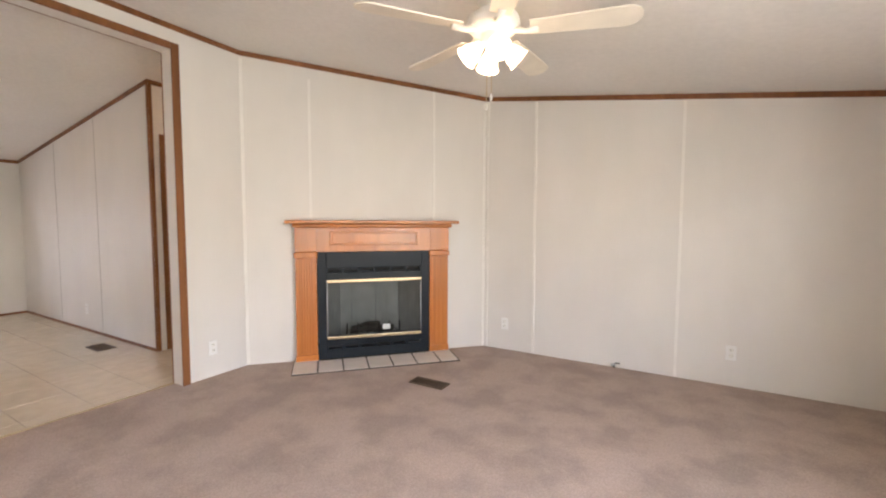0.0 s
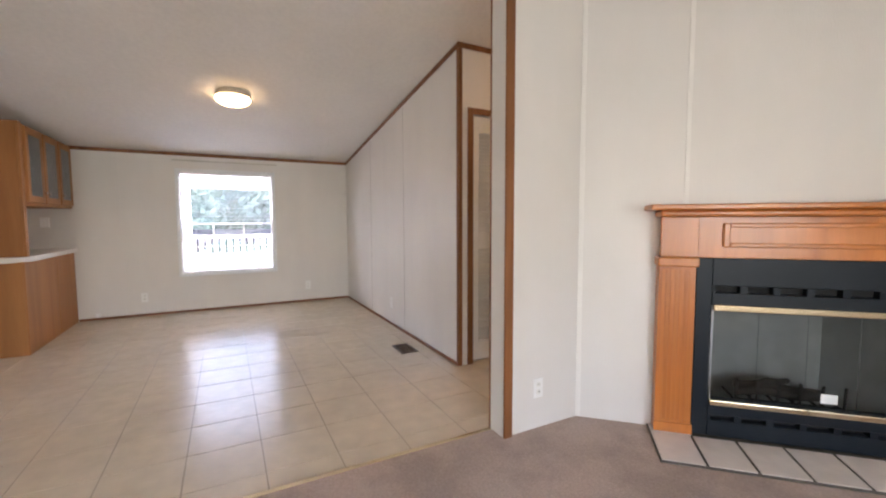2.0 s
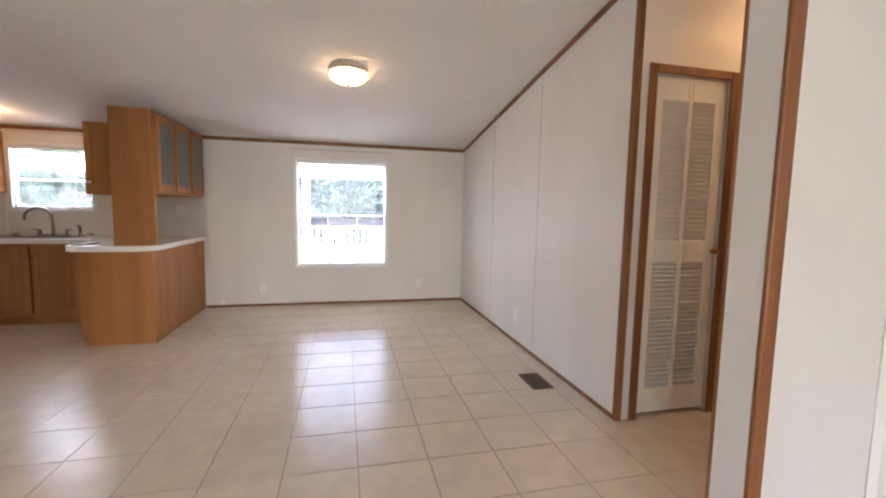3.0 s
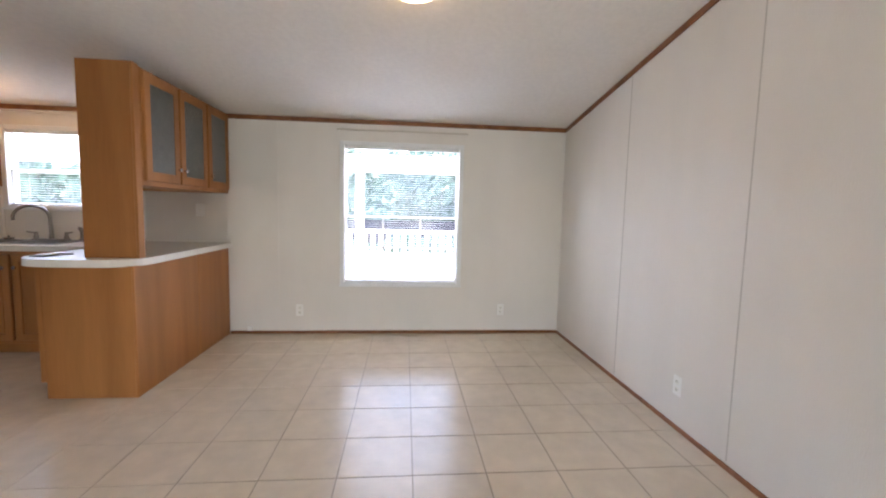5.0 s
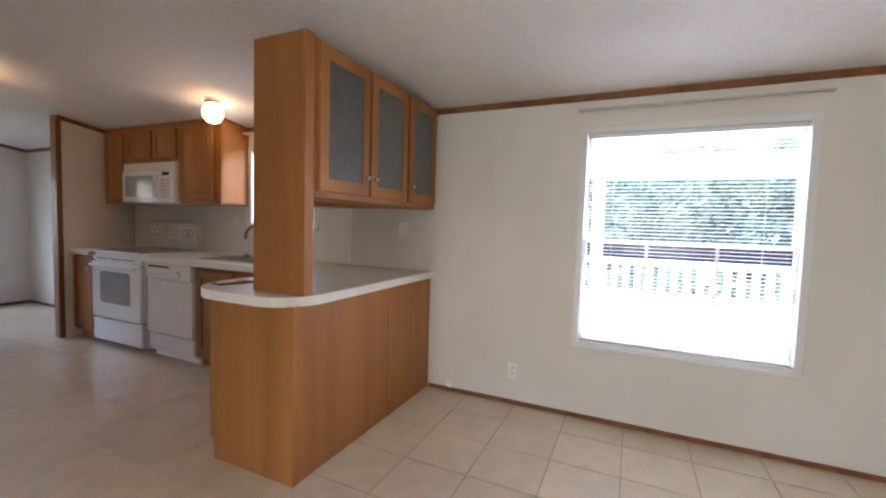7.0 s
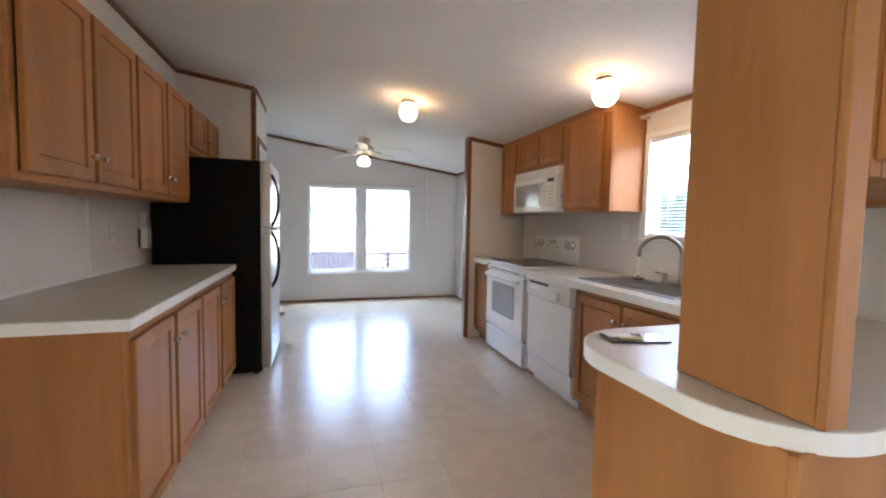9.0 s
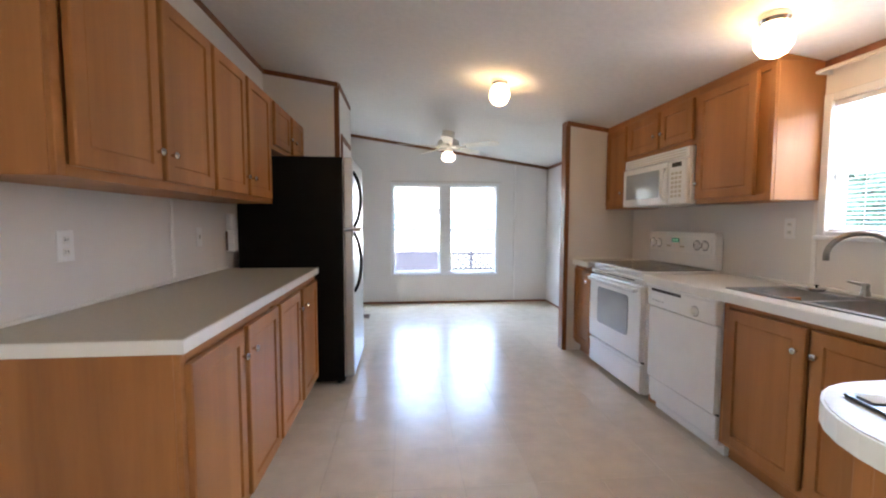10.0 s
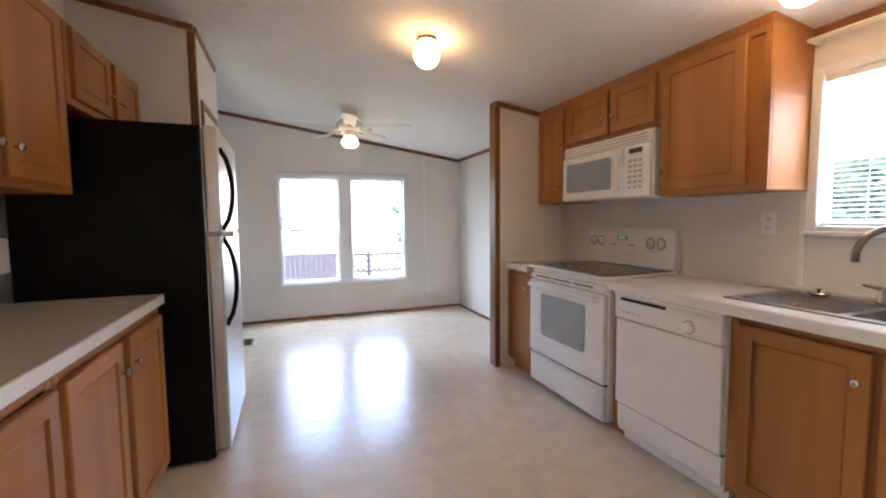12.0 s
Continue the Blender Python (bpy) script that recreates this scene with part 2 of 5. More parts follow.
def tube(points, radius, steps=10, bm=None):
    """A round bar along a line of points; radius may be a list."""
    bm = bm or bmesh.new()
    pts = [Vector(p) for p in points]
    rad = radius if isinstance(radius, (list, tuple)) else [radius] * len(pts)
    rings = []
    for i, p in enumerate(pts):
        d = (pts[min(i + 1, len(pts) - 1)] - pts[max(i - 1, 0)]).normalized()
        a = d.orthogonal().normalized() if i == 0 else (a - d * a.dot(d)).normalized()
        b = d.cross(a)
        rings.append([bm.verts.new(p + rad[i] * (math.cos(2 * math.pi * k / steps) * a + math.sin(2 * math.pi * k / steps) * b)) for k in range(steps)])
    for r0, r1 in zip(rings, rings[1:]):
        for k in range(steps):
            bm.faces.new((r0[k], r0[(k + 1) % steps], r1[(k + 1) % steps], r1[k]))
    bm.faces.new(rings[0][::-1])
    bm.faces.new(rings[-1])
    bmesh.ops.recalc_face_normals(bm, faces=bm.faces)
    return bm


def slab(outline, z0, z1, bevel=0.0):
    """A flat plate from an outline in plan."""
    bm = bmesh.new()
    lo = [bm.verts.new((x, y, z0)) for x, y in outline]
    hi = [bm.verts.new((x, y, z1)) for x, y in outline]
    n = len(outline)
    top = bm.faces.new(hi)
    bm.faces.new(lo[::-1])
    for i in range(n):
        bm.faces.new((lo[i], lo[(i + 1) % n], hi[(i + 1) % n], hi[i]))
    bmesh.ops.recalc_face_normals(bm, faces=bm.faces)
    if bevel:
        bmesh.ops.bevel(bm, geom=list(top.edges), offset=bevel, segments=2, affect="EDGES", profile=0.5)
    return bm


def obj(name, bm, material, smooth=False):
    me = bpy.data.meshes.new(name)
    bm.to_mesh(me)
    bm.free()
    me.materials.append(material)
    if smooth:
        me.polygons.foreach_set("use_smooth", [True] * len(me.polygons))
    return new(name, me)


def part(name, bm, material, parent, label="", smooth=False):
    o = obj(name, bm, material, smooth)
    o.parent = parent
    if label:
        o["label"] = label
    return o


def thing(name, m, label, category, group="", kind=""):
    e = new(name)
    e.empty_display_size = 0.1
    e.matrix_basis = m
    return tagged(e, label, category, group, kind)


def struct(name, bm, material, label, category):
    return tagged(obj(name, bm, material), label, category, kind="structure")


# ---- plan ----
XW, XR, XE = -7.93, -3.47, 1.1      # kitchen outer wall, ridge, living outer wall
YN, YS = 4.6, -7.35                 # hall end, nook window wall
YL = 3.77                           # fireplace-side wall of the living room
YB = -3.2                           # wall behind the walker in the living room
Z0, SLOPE = 2.065, 0.1475           # ceiling height at the outer walls and its pitch
YC, XC = 2.0, -4.5                  # closet wall and its corner
OPEN0, OPEN1, HEAD = -1.6, 1.65, 2.50  # opening between the two halves


def ceil_z(x):
    return Z0 + SLOPE * (x - XW) if x < XR else 2.69 - 0.1285 * (x - XR)


def under(bm, x0, x1, y0, y1, z0=0.0, z1=None):
    """A wall block between z0 and z1, or up to the sloping ceiling."""
    cuts = [x0] + ([XR] if x0 < XR < x1 else []) + [x1]
    for a, b in zip(cuts, cuts[1:]):
        vs = []
        for x in (a, b):
            for y in (y0, y1):
                vs.append(bm.verts.new((x, y, z0)))
                vs.append(bm.verts.new((x, y, ceil_z(x) + 0.02 if z1 is None else z1)))
        for f in ((0, 1, 3, 2), (4, 6, 7, 5), (0, 4, 5, 1), (2, 3, 7, 6), (0, 2, 6, 4), (1, 5, 7, 3)):
            bm.faces.new([vs[i] for i in f])
    return bm


def wall_along_y(name, x0, x1, y0, y1, holes, label):
    bm = bmesh.new()
    y = y0
    for a, b, lo, hi in sorted(holes):
        under(bm, x0, x1, y, a)
        if lo > 0:
            under(bm, x0, x1, a, b, 0, lo)
        under(bm, x0, x1, a, b, hi)
        y = b
    under(bm, x0, x1, y, y1)
    bmesh.ops.remove_doubles(bm, verts=bm.verts, dist=1e-4)
    return struct(name, bm, M_WALL, label, "wall")


def wall_along_x(name, y0, y1, x0, x1, holes, label):
    bm = bmesh.new()
    x = x0
    for a, b, lo, hi in sorted(holes):
        under(bm, x, a, y0, y1)
        if lo > 0:
            under(bm, a, b, y0, y1, 0, lo)
        under(bm, a, b, y0, y1, hi)
        x = b
    under(bm, x, x1, y0, y1)
    bmesh.ops.remove_doubles(bm, verts=bm.verts, dist=1e-4)
    return struct(name, bm, M_WALL, label, "wall")


def strip(name, p0, p1, down, out, material, label, category="trim"):
    """A moulding from p0 to p1 that hangs down and stands out from the wall."""
    a, b, o = Vector(p0), Vector(p1), Vector(out)
    bm = bmesh.new()
    vs = []
    for p in (a, b):
        for dz in (0, -down):
            for k in (0, 1):
                vs.append(bm.verts.new(p + Vector((0, 0, dz)) + o * k))
    faces = [bm.faces.new([vs[i] for i in f]) for f in ((0, 1, 3, 2), (4, 6, 7, 5), (0, 4, 5, 1), (2, 3, 7, 6), (0, 2, 6, 4), (1, 5, 7, 3))]
    bmesh.ops.recalc_face_normals(bm, faces=bm.faces)
    bmesh.ops.bevel(bm, geom=list(bm.edges), offset=min(0.004, o.length * 0.3), segments=1, affect="EDGES")
    return struct(name, bm, material, label, category)


def batten(wall, x, y, z0, z1, out, along, half=0.011, depth=0.010, material=M_BATTEN):
    """A narrow strip that covers the joint of two wall panels."""
    o, a = Vector(out) * depth, Vector(along) * half
    c = Vector((x, y, 0))
    p, q = c - a, c + a + o
    part("batten", box(min(p.x, q.x), max(p.x, q.x), min(p.y, q.y), max(p.y, q.y), z0, z1, 0.001), material, wall)


# ---- structure ----
DW = (-0.175, 0.955, 0.50, 1.835)    # dining window: y0, y1, z0, z1
KW = (-3.12, -2.34, 1.17, 1.862)      # kitchen window
NW = (-7.14, -5.57, 0.455, 1.775)    # nook window: x0, x1, z0, z1
LW = [(-2.1, -0.9, 0.55, 1.85), (-0.1, 1.5, 0.55, 1.85)]   # living windows, unseen, placed for the daylight from behind the walker
T = 0.12

floor = struct("floor", box(XW - T, XR - 0.055, YS - T, YN + T, -0.16, -0.003), M_JOINT, "cream tile-patterned vinyl floor with tan joints", "floor")
carpet = struct("carpet", box(XR - 0.05, XE + T, YS - T, YN + T, -0.16, 0.004), M_CARPET, "worn taupe-brown wall-to-wall carpet with stains", "carpet")
strip("threshold", (XR - 0.045, OPEN0, 0.009), (XR - 0.045, OPEN1, 0.009), 0.02, (-0.025, 0, 0), M_BRASS, "narrow brass strip between carpet and vinyl")

bm = bmesh.new()
for a, b in ((XW - T, XR), (XR, XE + T)):
    vs = []
    for x in (a, b):
        zc = ceil_z(x - 1e-6) if a < XR else ceil_z(x)
        for y in (YS - T, YN + T):
            vs += [bm.verts.new((x, y, zc)), bm.verts.new((x, y, zc + 0.14))]
    for f in ((0, 1, 3, 2), (4, 6, 7, 5), (0, 4, 5, 1), (2, 3, 7, 6), (0, 2, 6, 4), (1, 5, 7, 3)):
        bm.faces.new([vs[i] for i in f])
bmesh.ops.recalc_face_normals(bm, faces=bm.faces)
struct("ceiling", bm, M_CEIL, "white textured ceiling sloping up to a ridge", "ceiling")

w_west = wall_along_y("wall_west", XW - T, XW, YS - T, YN + T, [DW, KW], "off-white vinyl-covered panel wall with windows")
w_south = wall_along_x("wall_south", YS - T, YS, XW, XE + T, [NW], "off-white panel wall with a double window")
w_closet = wall_along_x("wall_closet", YC, YC + 0.1, XW, XC - 0.1, [], "off-white vinyl panel wall with vertical seams")
w_hall = wall_along_y("wall_hall", XC - 0.1, XC, YC, YN, [(2.13, 2.64, 0.0, 2.035)], "off-white panel wall round a louvered closet door")
w_end = wall_along_x("wall_hall_end", YN, YN + T, XW, XE + T, [], "off-white panel wall at the hall end")
w_marriage = wall_along_y("wall_partition", XR - 0.06, XR + 0.06, YS, YN, [(OPEN0, OPEN1, 0.0, HEAD)], "off-white panel partition wall with a wide cased opening")
w_north = wall_along_x("wall_north", YL, YL + 0.1, -1.87, XE, [], "off-white panel wall with vertical battens")
w_back = wall_along_x("wall_back", YB - T, YB, XR + 0.06, XE + T, [], "plain off-white panel wall behind the living room")
w_east = wall_along_y("wall_east", XE, XE + T, YS, YN, LW, "off-white panel wall with two windows")
w_kit = wall_along_y("wall_kitchen", XC, XC + 0.1, -5.02, -1.6, [], "off-white panel wall behind counter and cabinets")
w_kit2 = wall_along_x("wall_kitchen_return", -1.7, -1.6, XC + 0.1, XR - 0.06, [], "off-white panel wall closing the utility space")
w_pan = wall_along_x("wall_pantry", -5.12, -5.02, -5.15, XC + 0.1, [], "off-white panel wall beside the refrigerator")
w_pan2 = wall_along_y("wall_pantry_side", -5.15, -5.05, -5.80, -5.12, [], "off-white panel wall with a cased door")
w_pan3 = wall_along_x("wall_pantry_back", -5.90, -5.80, -5.15, XR - 0.06, [], "off-white panel wall of the nook")
w_stub = wall_along_x("wall_stub", -5.03, -4.93, XW, -7.25, [], "beige panel stub wall at the end of the kitchen run")

# diagonal wall behind the fireplace
FP = pose(-3.41, 2.19, 0, 0, 0, 45.66)
DL = 2.213
bm = bmesh.new()
for u0, u1, z0, z1 in ((0, 0.67, 0, None), (1.555, DL, 0, None), (0.67, 1.555, 0.86, None), (0.67, 1.555, 0, 0.05)):
    vs = []
    for u in (u0, u1):
        for v in (0, 0.1):
            p = FP @ Vector((u, v, 0))
            vs += [bm.verts.new((p.x, p.y, z0)), bm.verts.new((p.x, p.y, ceil_z(p.x) + 0.02 if z1 is None else z1))]
    for f in ((0, 1, 3, 2), (4, 6, 7, 5), (0, 4, 5, 1), (2, 3, 7, 6), (0, 2, 6, 4), (1, 5, 7, 3)):
        bm.faces.new([vs[i] for i in f])
bmesh.ops.remove_doubles(bm, verts=bm.verts, dist=1e-4)
bmesh.ops.recalc_face_normals(bm, faces=bm.faces)
w_diag = struct("wall_diagonal", bm, M_WALL, "off-white panel wall cutting the corner behind the fireplace", "wall")

# battens over the panel seams
for u in (0.555, 1.685):
    bmx = box(u - 0.012, u + 0.012, -0.005, 0.001, 1.28, 2.5, 0.0015)
    bmesh.ops.transform(bmx, matrix=FP, verts=bmx.verts)
    part("batten", bmx, M_BATTEN, w_diag)
for u in (0.012, DL - 0.012):
    bmx = box(u - 0.014, u + 0.014, -0.008, 0.001, 0.01, 2.62 if u < 1 else 2.41, 0.002)
    bmesh.ops.transform(bmx, matrix=FP, verts=bmx.verts)
    part("batten", bmx, M_BATTEN, w_diag)
for x in (-1.35, -0.16):
    batten(w_north, x, YL, 0.01, ceil_z(x) - 0.05, (0, -1, 0), (1, 0, 0))
batten(w_north, -1.83, YL, 0.01, ceil_z(-1.83) - 0.05, (0, -1, 0), (1, 0, 0))
# thin grey strips drawn for the shadow lines of the closet wall seams
for x in (-6.74, -5.65):
    batten(w_closet, x, YC, 0.04, ceil_z(x) - 0.05, (0, -1, 0), (1, 0, 0), 0.004, 0.003, M_SHADE_GREY)
batten(w_west, XW, -0.787, 0.04, Z0 - 0.05, (1, 0, 0), (0, 1, 0), 0.014, 0.003, M_WALL)
batten(w_west, XW, -1.975, 0.9, 1.34, (1, 0, 0), (0, 1, 0))
batten(w_west, XW, -3.16, 0.9, 1.34, (1, 0, 0), (0, 1, 0))
batten(w_kit, XC, -3.48, 0.93, 1.36, (-1, 0, 0), (0, 1, 0))
batten(w_south, -7.42, YS, 0.04, ceil_z(-7.42) - 0.05, (0, 1, 0), (1, 0, 0))

# crown mouldings
CR = "narrow brown wood moulding under the ceiling"


def crown(p0, p1, out):
    z = lambda p: (p[0], p[1], ceil_z(p[0]) + 0.002)
    return strip("crown_trim", z(p0), z(p1), 0.042, out, M_TRIM, CR)


crown((XW, YS), (XW, YC), (0.014, 0, 0))
crown((XW, YC), (XC, YC), (0, -0.014, 0))
crown((XC, YC - 0.014), (XC, YN), (0.014, 0, 0))
crown((XR + 0.06, 2.19), (XR + 0.06, YB), (0.014, 0, 0))
a, b = FP @ Vector((0, 0, 0)), FP @ Vector((DL, 0, 0))
n = FP.to_3x3() @ Vector((0, -0.014, 0))
crown((a.x, a.y), (b.x, b.y), n)
crown((-1.865, YL), (XE, YL), (0, -0.014, 0))
crown((XE, YB), (XE, YL), (-0.014, 0, 0))
crown((XW, YS), (-5.15, YS), (0, 0.014, 0))
crown((-5.15, YS), (XR - 0.06, YS), (0, 0.014, 0))
crown((XC, -5.02), (XC, -1.6), (-0.014, 0, 0))
crown((XC, -5.02), (-5.15, -5.02), (0, 0.014, 0))
crown((-5.15, -5.034), (-5.15, -5.80), (-0.014, 0, 0))
crown((XW, -4.93), (-7.25, -4.93), (0, 0.014, 0))
crown((XW, -5.03), (-7.25, -5.03), (0, -0.014, 0))

# base mouldings
BL = "thin brown wood moulding at the foot of the wall"
strip("baseboard", (XW, -1.23, 0.028), (XW, YC, 0.028), 0.03, (0.012, 0, 0), M_TRIM, BL)
strip("baseboard", (XW, YC, 0.028), (XC, YC, 0.028), 0.03, (0, -0.012, 0), M_TRIM, BL)
strip("baseboard", (XW, YS, 0.028), (XW, -5.03, 0.028), 0.03, (0.012, 0, 0), M_TRIM, BL)
strip("baseboard", (XW, YS, 0.028), (XR - 0.06, YS, 0.028), 0.03, (0, 0.012, 0), M_TRIM, BL)
strip("baseboard", (XC, 2.68, 0.028), (XC, YN, 0.028), 0.03, (0.012, 0, 0), M_TRIM, BL)


def upright(name, x0, x1, y0, y1, z0, z1, label="brown wood corner moulding"):
    return struct(name, box(x0, x1, y0, y1, z0, z1, 0.004), M_TRIM, label, "trim")


# wood corner beads
upright("corner_trim", XC - 0.03, XC + 0.006, YC - 0.006, YC, 0, ceil_z(XC) - 0.04)
upright("corner_trim", XC, XC + 0.007, YC, YC + 0.032, 0, ceil_z(XC) - 0.04)
upright("corner_trim", -7.285, -7.244, -4.93, -4.924, 0, ceil_z(-7.25) - 0.04)
upright("corner_trim", -7.25, -7.243, -5.03, -4.93, 0, ceil_z(-7.25), "brown wood cap on the end of the stub wall")
upright("corner_trim", -5.157, -5.115, -5.02, -5.013, 0, ceil_z(-5.15) - 0.04)
upright("corner_trim", -5.157, -5.15, -5.06, -5.02, 0, ceil_z(-5.15) - 0.04)
# casing of the wide opening, both sides
for x0, x1 in ((XR + 0.06, XR + 0.078), (XR - 0.078, XR - 0.06)):
    upright("opening_trim", x0, x1, OPEN1 - 0.002, OPEN1 + 0.052, 0.002, HEAD + 0.05, "brown wood casing of the wide opening")
    upright("opening_trim", x0, x1, OPEN0 - 0.052, OPEN0 + 0.002, 0.002, HEAD + 0.05, "brown wood casing of the wide opening")
    upright("opening_trim", x0, x1, OPEN0 + 0.003, OPEN1 - 0.003, HEAD, HEAD + 0.05, "brown wood casing of the wide opening")
# cased door in the pantry side
upright("door_trim", -5.165, -5.15, -5.20, -5.15, 0, 2.05, "brown wood door casing")
upright("door_trim", -5.165, -5.15, -5.78, -5.201, 2.0, 2.05, "brown wood door casing")

# ---- windows ----
def window(name, m, w, z0, z1, sashes, label, blind=True, rail=0.5, grid=False):
    """A white framed window in a wall opening: local x along the wall, y outwards."""
    e = thing(name, m, label, "window", kind="structure")
    fr = bmesh.new()
    for a, b, c, d in ((-0.028, 0.014, z0 - 0.028, z1 + 0.028), (w - 0.014, w + 0.028, z0 - 0.028, z1 + 0.028)):
        quad_box(fr, a, b, -0.014, 0.10, c, d, 0.004)
    quad_box(fr, 0.015, w - 0.015, -0.014, 0.10, z1 - 0.014, z1 + 0.028, 0.004)
    quad_box(fr, 0.015, w - 0.015, -0.014, 0.10, z0 - 0.028, z0 + 0.014, 0.004)
    part("window_frame", fr, M_PVC, e)
    part("window_sill", box(-0.03, w + 0.03, -0.032, -0.015, z0 - 0.03, z0 - 0.008, 0.004), M_PVC, e)
    step = (w - 0.030) / sashes
    zm = z0 + (z1 - z0) * rail
    for s in range(sashes):
        a, b = 0.015 + s * step, 0.015 + (s + 1) * step
        if s:
            part("mullion", box(a - 0.075, a + 0.075, -0.012, 0.09, z0 + 0.015, z1 - 0.015, 0.004), M_PVC, e)
            a += 0.076
        if s < sashes - 1:
            b -= 0.076
        for lo, hi, y in ((z0 + 0.015, zm + 0.012, 0.03), (zm - 0.012, z1 - 0.015, 0.058)):
            f = bmesh.new()
            quad_box(f, a, a + 0.02, y, y + 0.024, lo, hi, 0.003)
            quad_box(f, b - 0.02, b, y, y + 0.024, lo, hi, 0.003)
            quad_box(f, a + 0.0202, b - 0.0202, y, y + 0.024, lo, lo + 0.02, 0.003)
            quad_box(f, a + 0.0202, b - 0.0202, y, y + 0.024, hi - 0.02, hi, 0.003)
            sash = part("sash", f, M_PVC, e)
            pb = bmesh.new()
            pb.faces.new([pb.verts.new(v) for v in ((a + 0.018, y + 0.012, lo + 0.018), (b - 0.018, y + 0.012, lo + 0.018), (b - 0.018, y + 0.012, hi - 0.018), (a + 0.018, y + 0.012, hi - 0.018))])
            g = part("pane", pb, M_GLASS, sash)
            g.visible_shadow = False
            if grid and lo < zm - 0.1:
                third = (b - a) / 3
                for k in (1, 2):
                    part("muntin", box(a + k * third - 0.009, a + k * third + 0.009, y + 0.015, y + 0.021, lo + 0.021, hi - 0.021), M_SHADE_GREY, sash)
                part("muntin", box(a + 0.027, b - 0.027, y + 0.0152, y + 0.0208, lo + (hi - lo) * 0.52 - 0.009, lo + (hi - lo) * 0.52 + 0.009), M_SHADE_GREY, sash)
    return e


def blinds(m, w, z0, z1, label):
    """Lowered mini blinds with open slats, hung inside the window frame."""
    e = thing("window_blinds", m, label, "blinds", group="mini blinds")
    part("headrail", box(0.018, w - 0.018, -0.002, 0.024, z1 - 0.042, z1 - 0.016, 0.003), M_PVC, e)
    part("bottom_rail", box(0.02, w - 0.02, 0.000, 0.022, z0 + 0.016, z0 + 0.028, 0.003), M_PVC, e)
    s = bmesh.new()
    sx = w - 0.044
    prof = [(-0.0105, 0.0), (0.0, 0.0022), (0.0105, 0.0)]
    rows = [[s.verts.new((x, y, z + dz)) for y, z in prof] for dz in (0, 0.0006) for x in (0, sx)]
    for a, b in ((0, 1), (3, 2)):
        for k in (0, 1):
            s.faces.new((rows[a][k], rows[a][k + 1], rows[b][k + 1], rows[b][k]))
    me = bpy.data.meshes.new("slat")
    s.to_mesh(me)
    s.free()
    me.materials.append(M_PVC)
    n = int((z1 - z0 - 0.085) / 0.0215)
    for i in range(n):
        o = new("slat", me)
        o.parent = e
        o.matrix_basis = pose(0.022, 0.011, z0 + 0.04 + i * 0.0215, 4 + random.uniform(-2, 2), 0, 0)
    for x in (0.18, w - 0.18):
        part("ladder_cord", tube([(x, 0.011, z0 + 0.028), (x, 0.011, z1 - 0.042)], 0.0012, 5), M_PVC, e)
    return e


def rod(m, w, z, label, stand=0.05):
    e = thing("curtain_rod", m, label, "curtain rod", group="curtain rods")
    part("rod", tube([(0, -stand, z), (w, -stand, z)], 0.009, 10), M_ROD, e)
    for x in (0.012, w - 0.012):
        part("bracket", box(x - 0.008, x + 0.008, -stand, 0.0, z - 0.012, z + 0.012, 0.002), M_PVC, e)
    return e


window("window_1", pose(XW, DW[0], 0, 0, 0, 90), DW[1] - DW[0], DW[2], DW[3], 1, "white single-hung dining window with open mini blinds", rail=0.49, grid=True)
blinds(pose(XW, DW[0], 0, 0, 0, 90), DW[1] - DW[0], DW[2], DW[3], "white mini blinds lowered with open slats in the dining window")
rod(pose(XW, -0.225, 0, 0, 0, 90), 1.24, 1.966, "thin white curtain rod above the dining window", 0.03)
bw = thing("blind_wand", pose(XW, 0, 0, 0, 0, 90), "thin dark wand hanging from the mini blinds", "blind wand")
part("wand", tube([(-0.135, -0.004, 1.77), (-0.137, -0.008, 1.36)], 0.004, 6), M_REG, bw)

window("window_2", pose(XW, KW[0], 0, 0, 0, 90), KW[1] - KW[0], KW[2], KW[3], 1, "white single-hung kitchen window above the sink", rail=0.47)
blinds(pose(XW, KW[0], 0, 0, 0, 90), KW[1] - KW[0], KW[2], KW[3], "white mini blinds lowered with open slats in the kitchen window")
rod(pose(XW, -3.14, 0, 0, 0, 90), 0.86, 2.0, "thick cream curtain rod above the kitchen window", 0.07)

window("window_3", pose(NW[1], YS, 0, 0, 0, 180), NW[1] - NW[0], NW[2], NW[3], 2, "white double window at the end of the breakfast nook")
rod(pose(NW[1] + 0.03, YS, 0, 0, 0, 180), 1.66, 1.824, "thin white curtain rod above the nook window", 0.03)

for i, (y0, y1, z0, z1) in enumerate(LW):
    window("window_%d" % (4 + i), pose(XE, y1, 0, 0, 0, -90), y1 - y0, z0, z1, 1, "white single-hung living room window")
    window_light("window_light", (XE - 0.03, (y0 + y1) / 2, (z0 + z1) / 2), (XE - 2, (y0 + y1) / 2, (z0 + z1) / 2 - 0.1), y1 - y0 - 0.1, z1 - z0 - 0.1, LIVING_W)

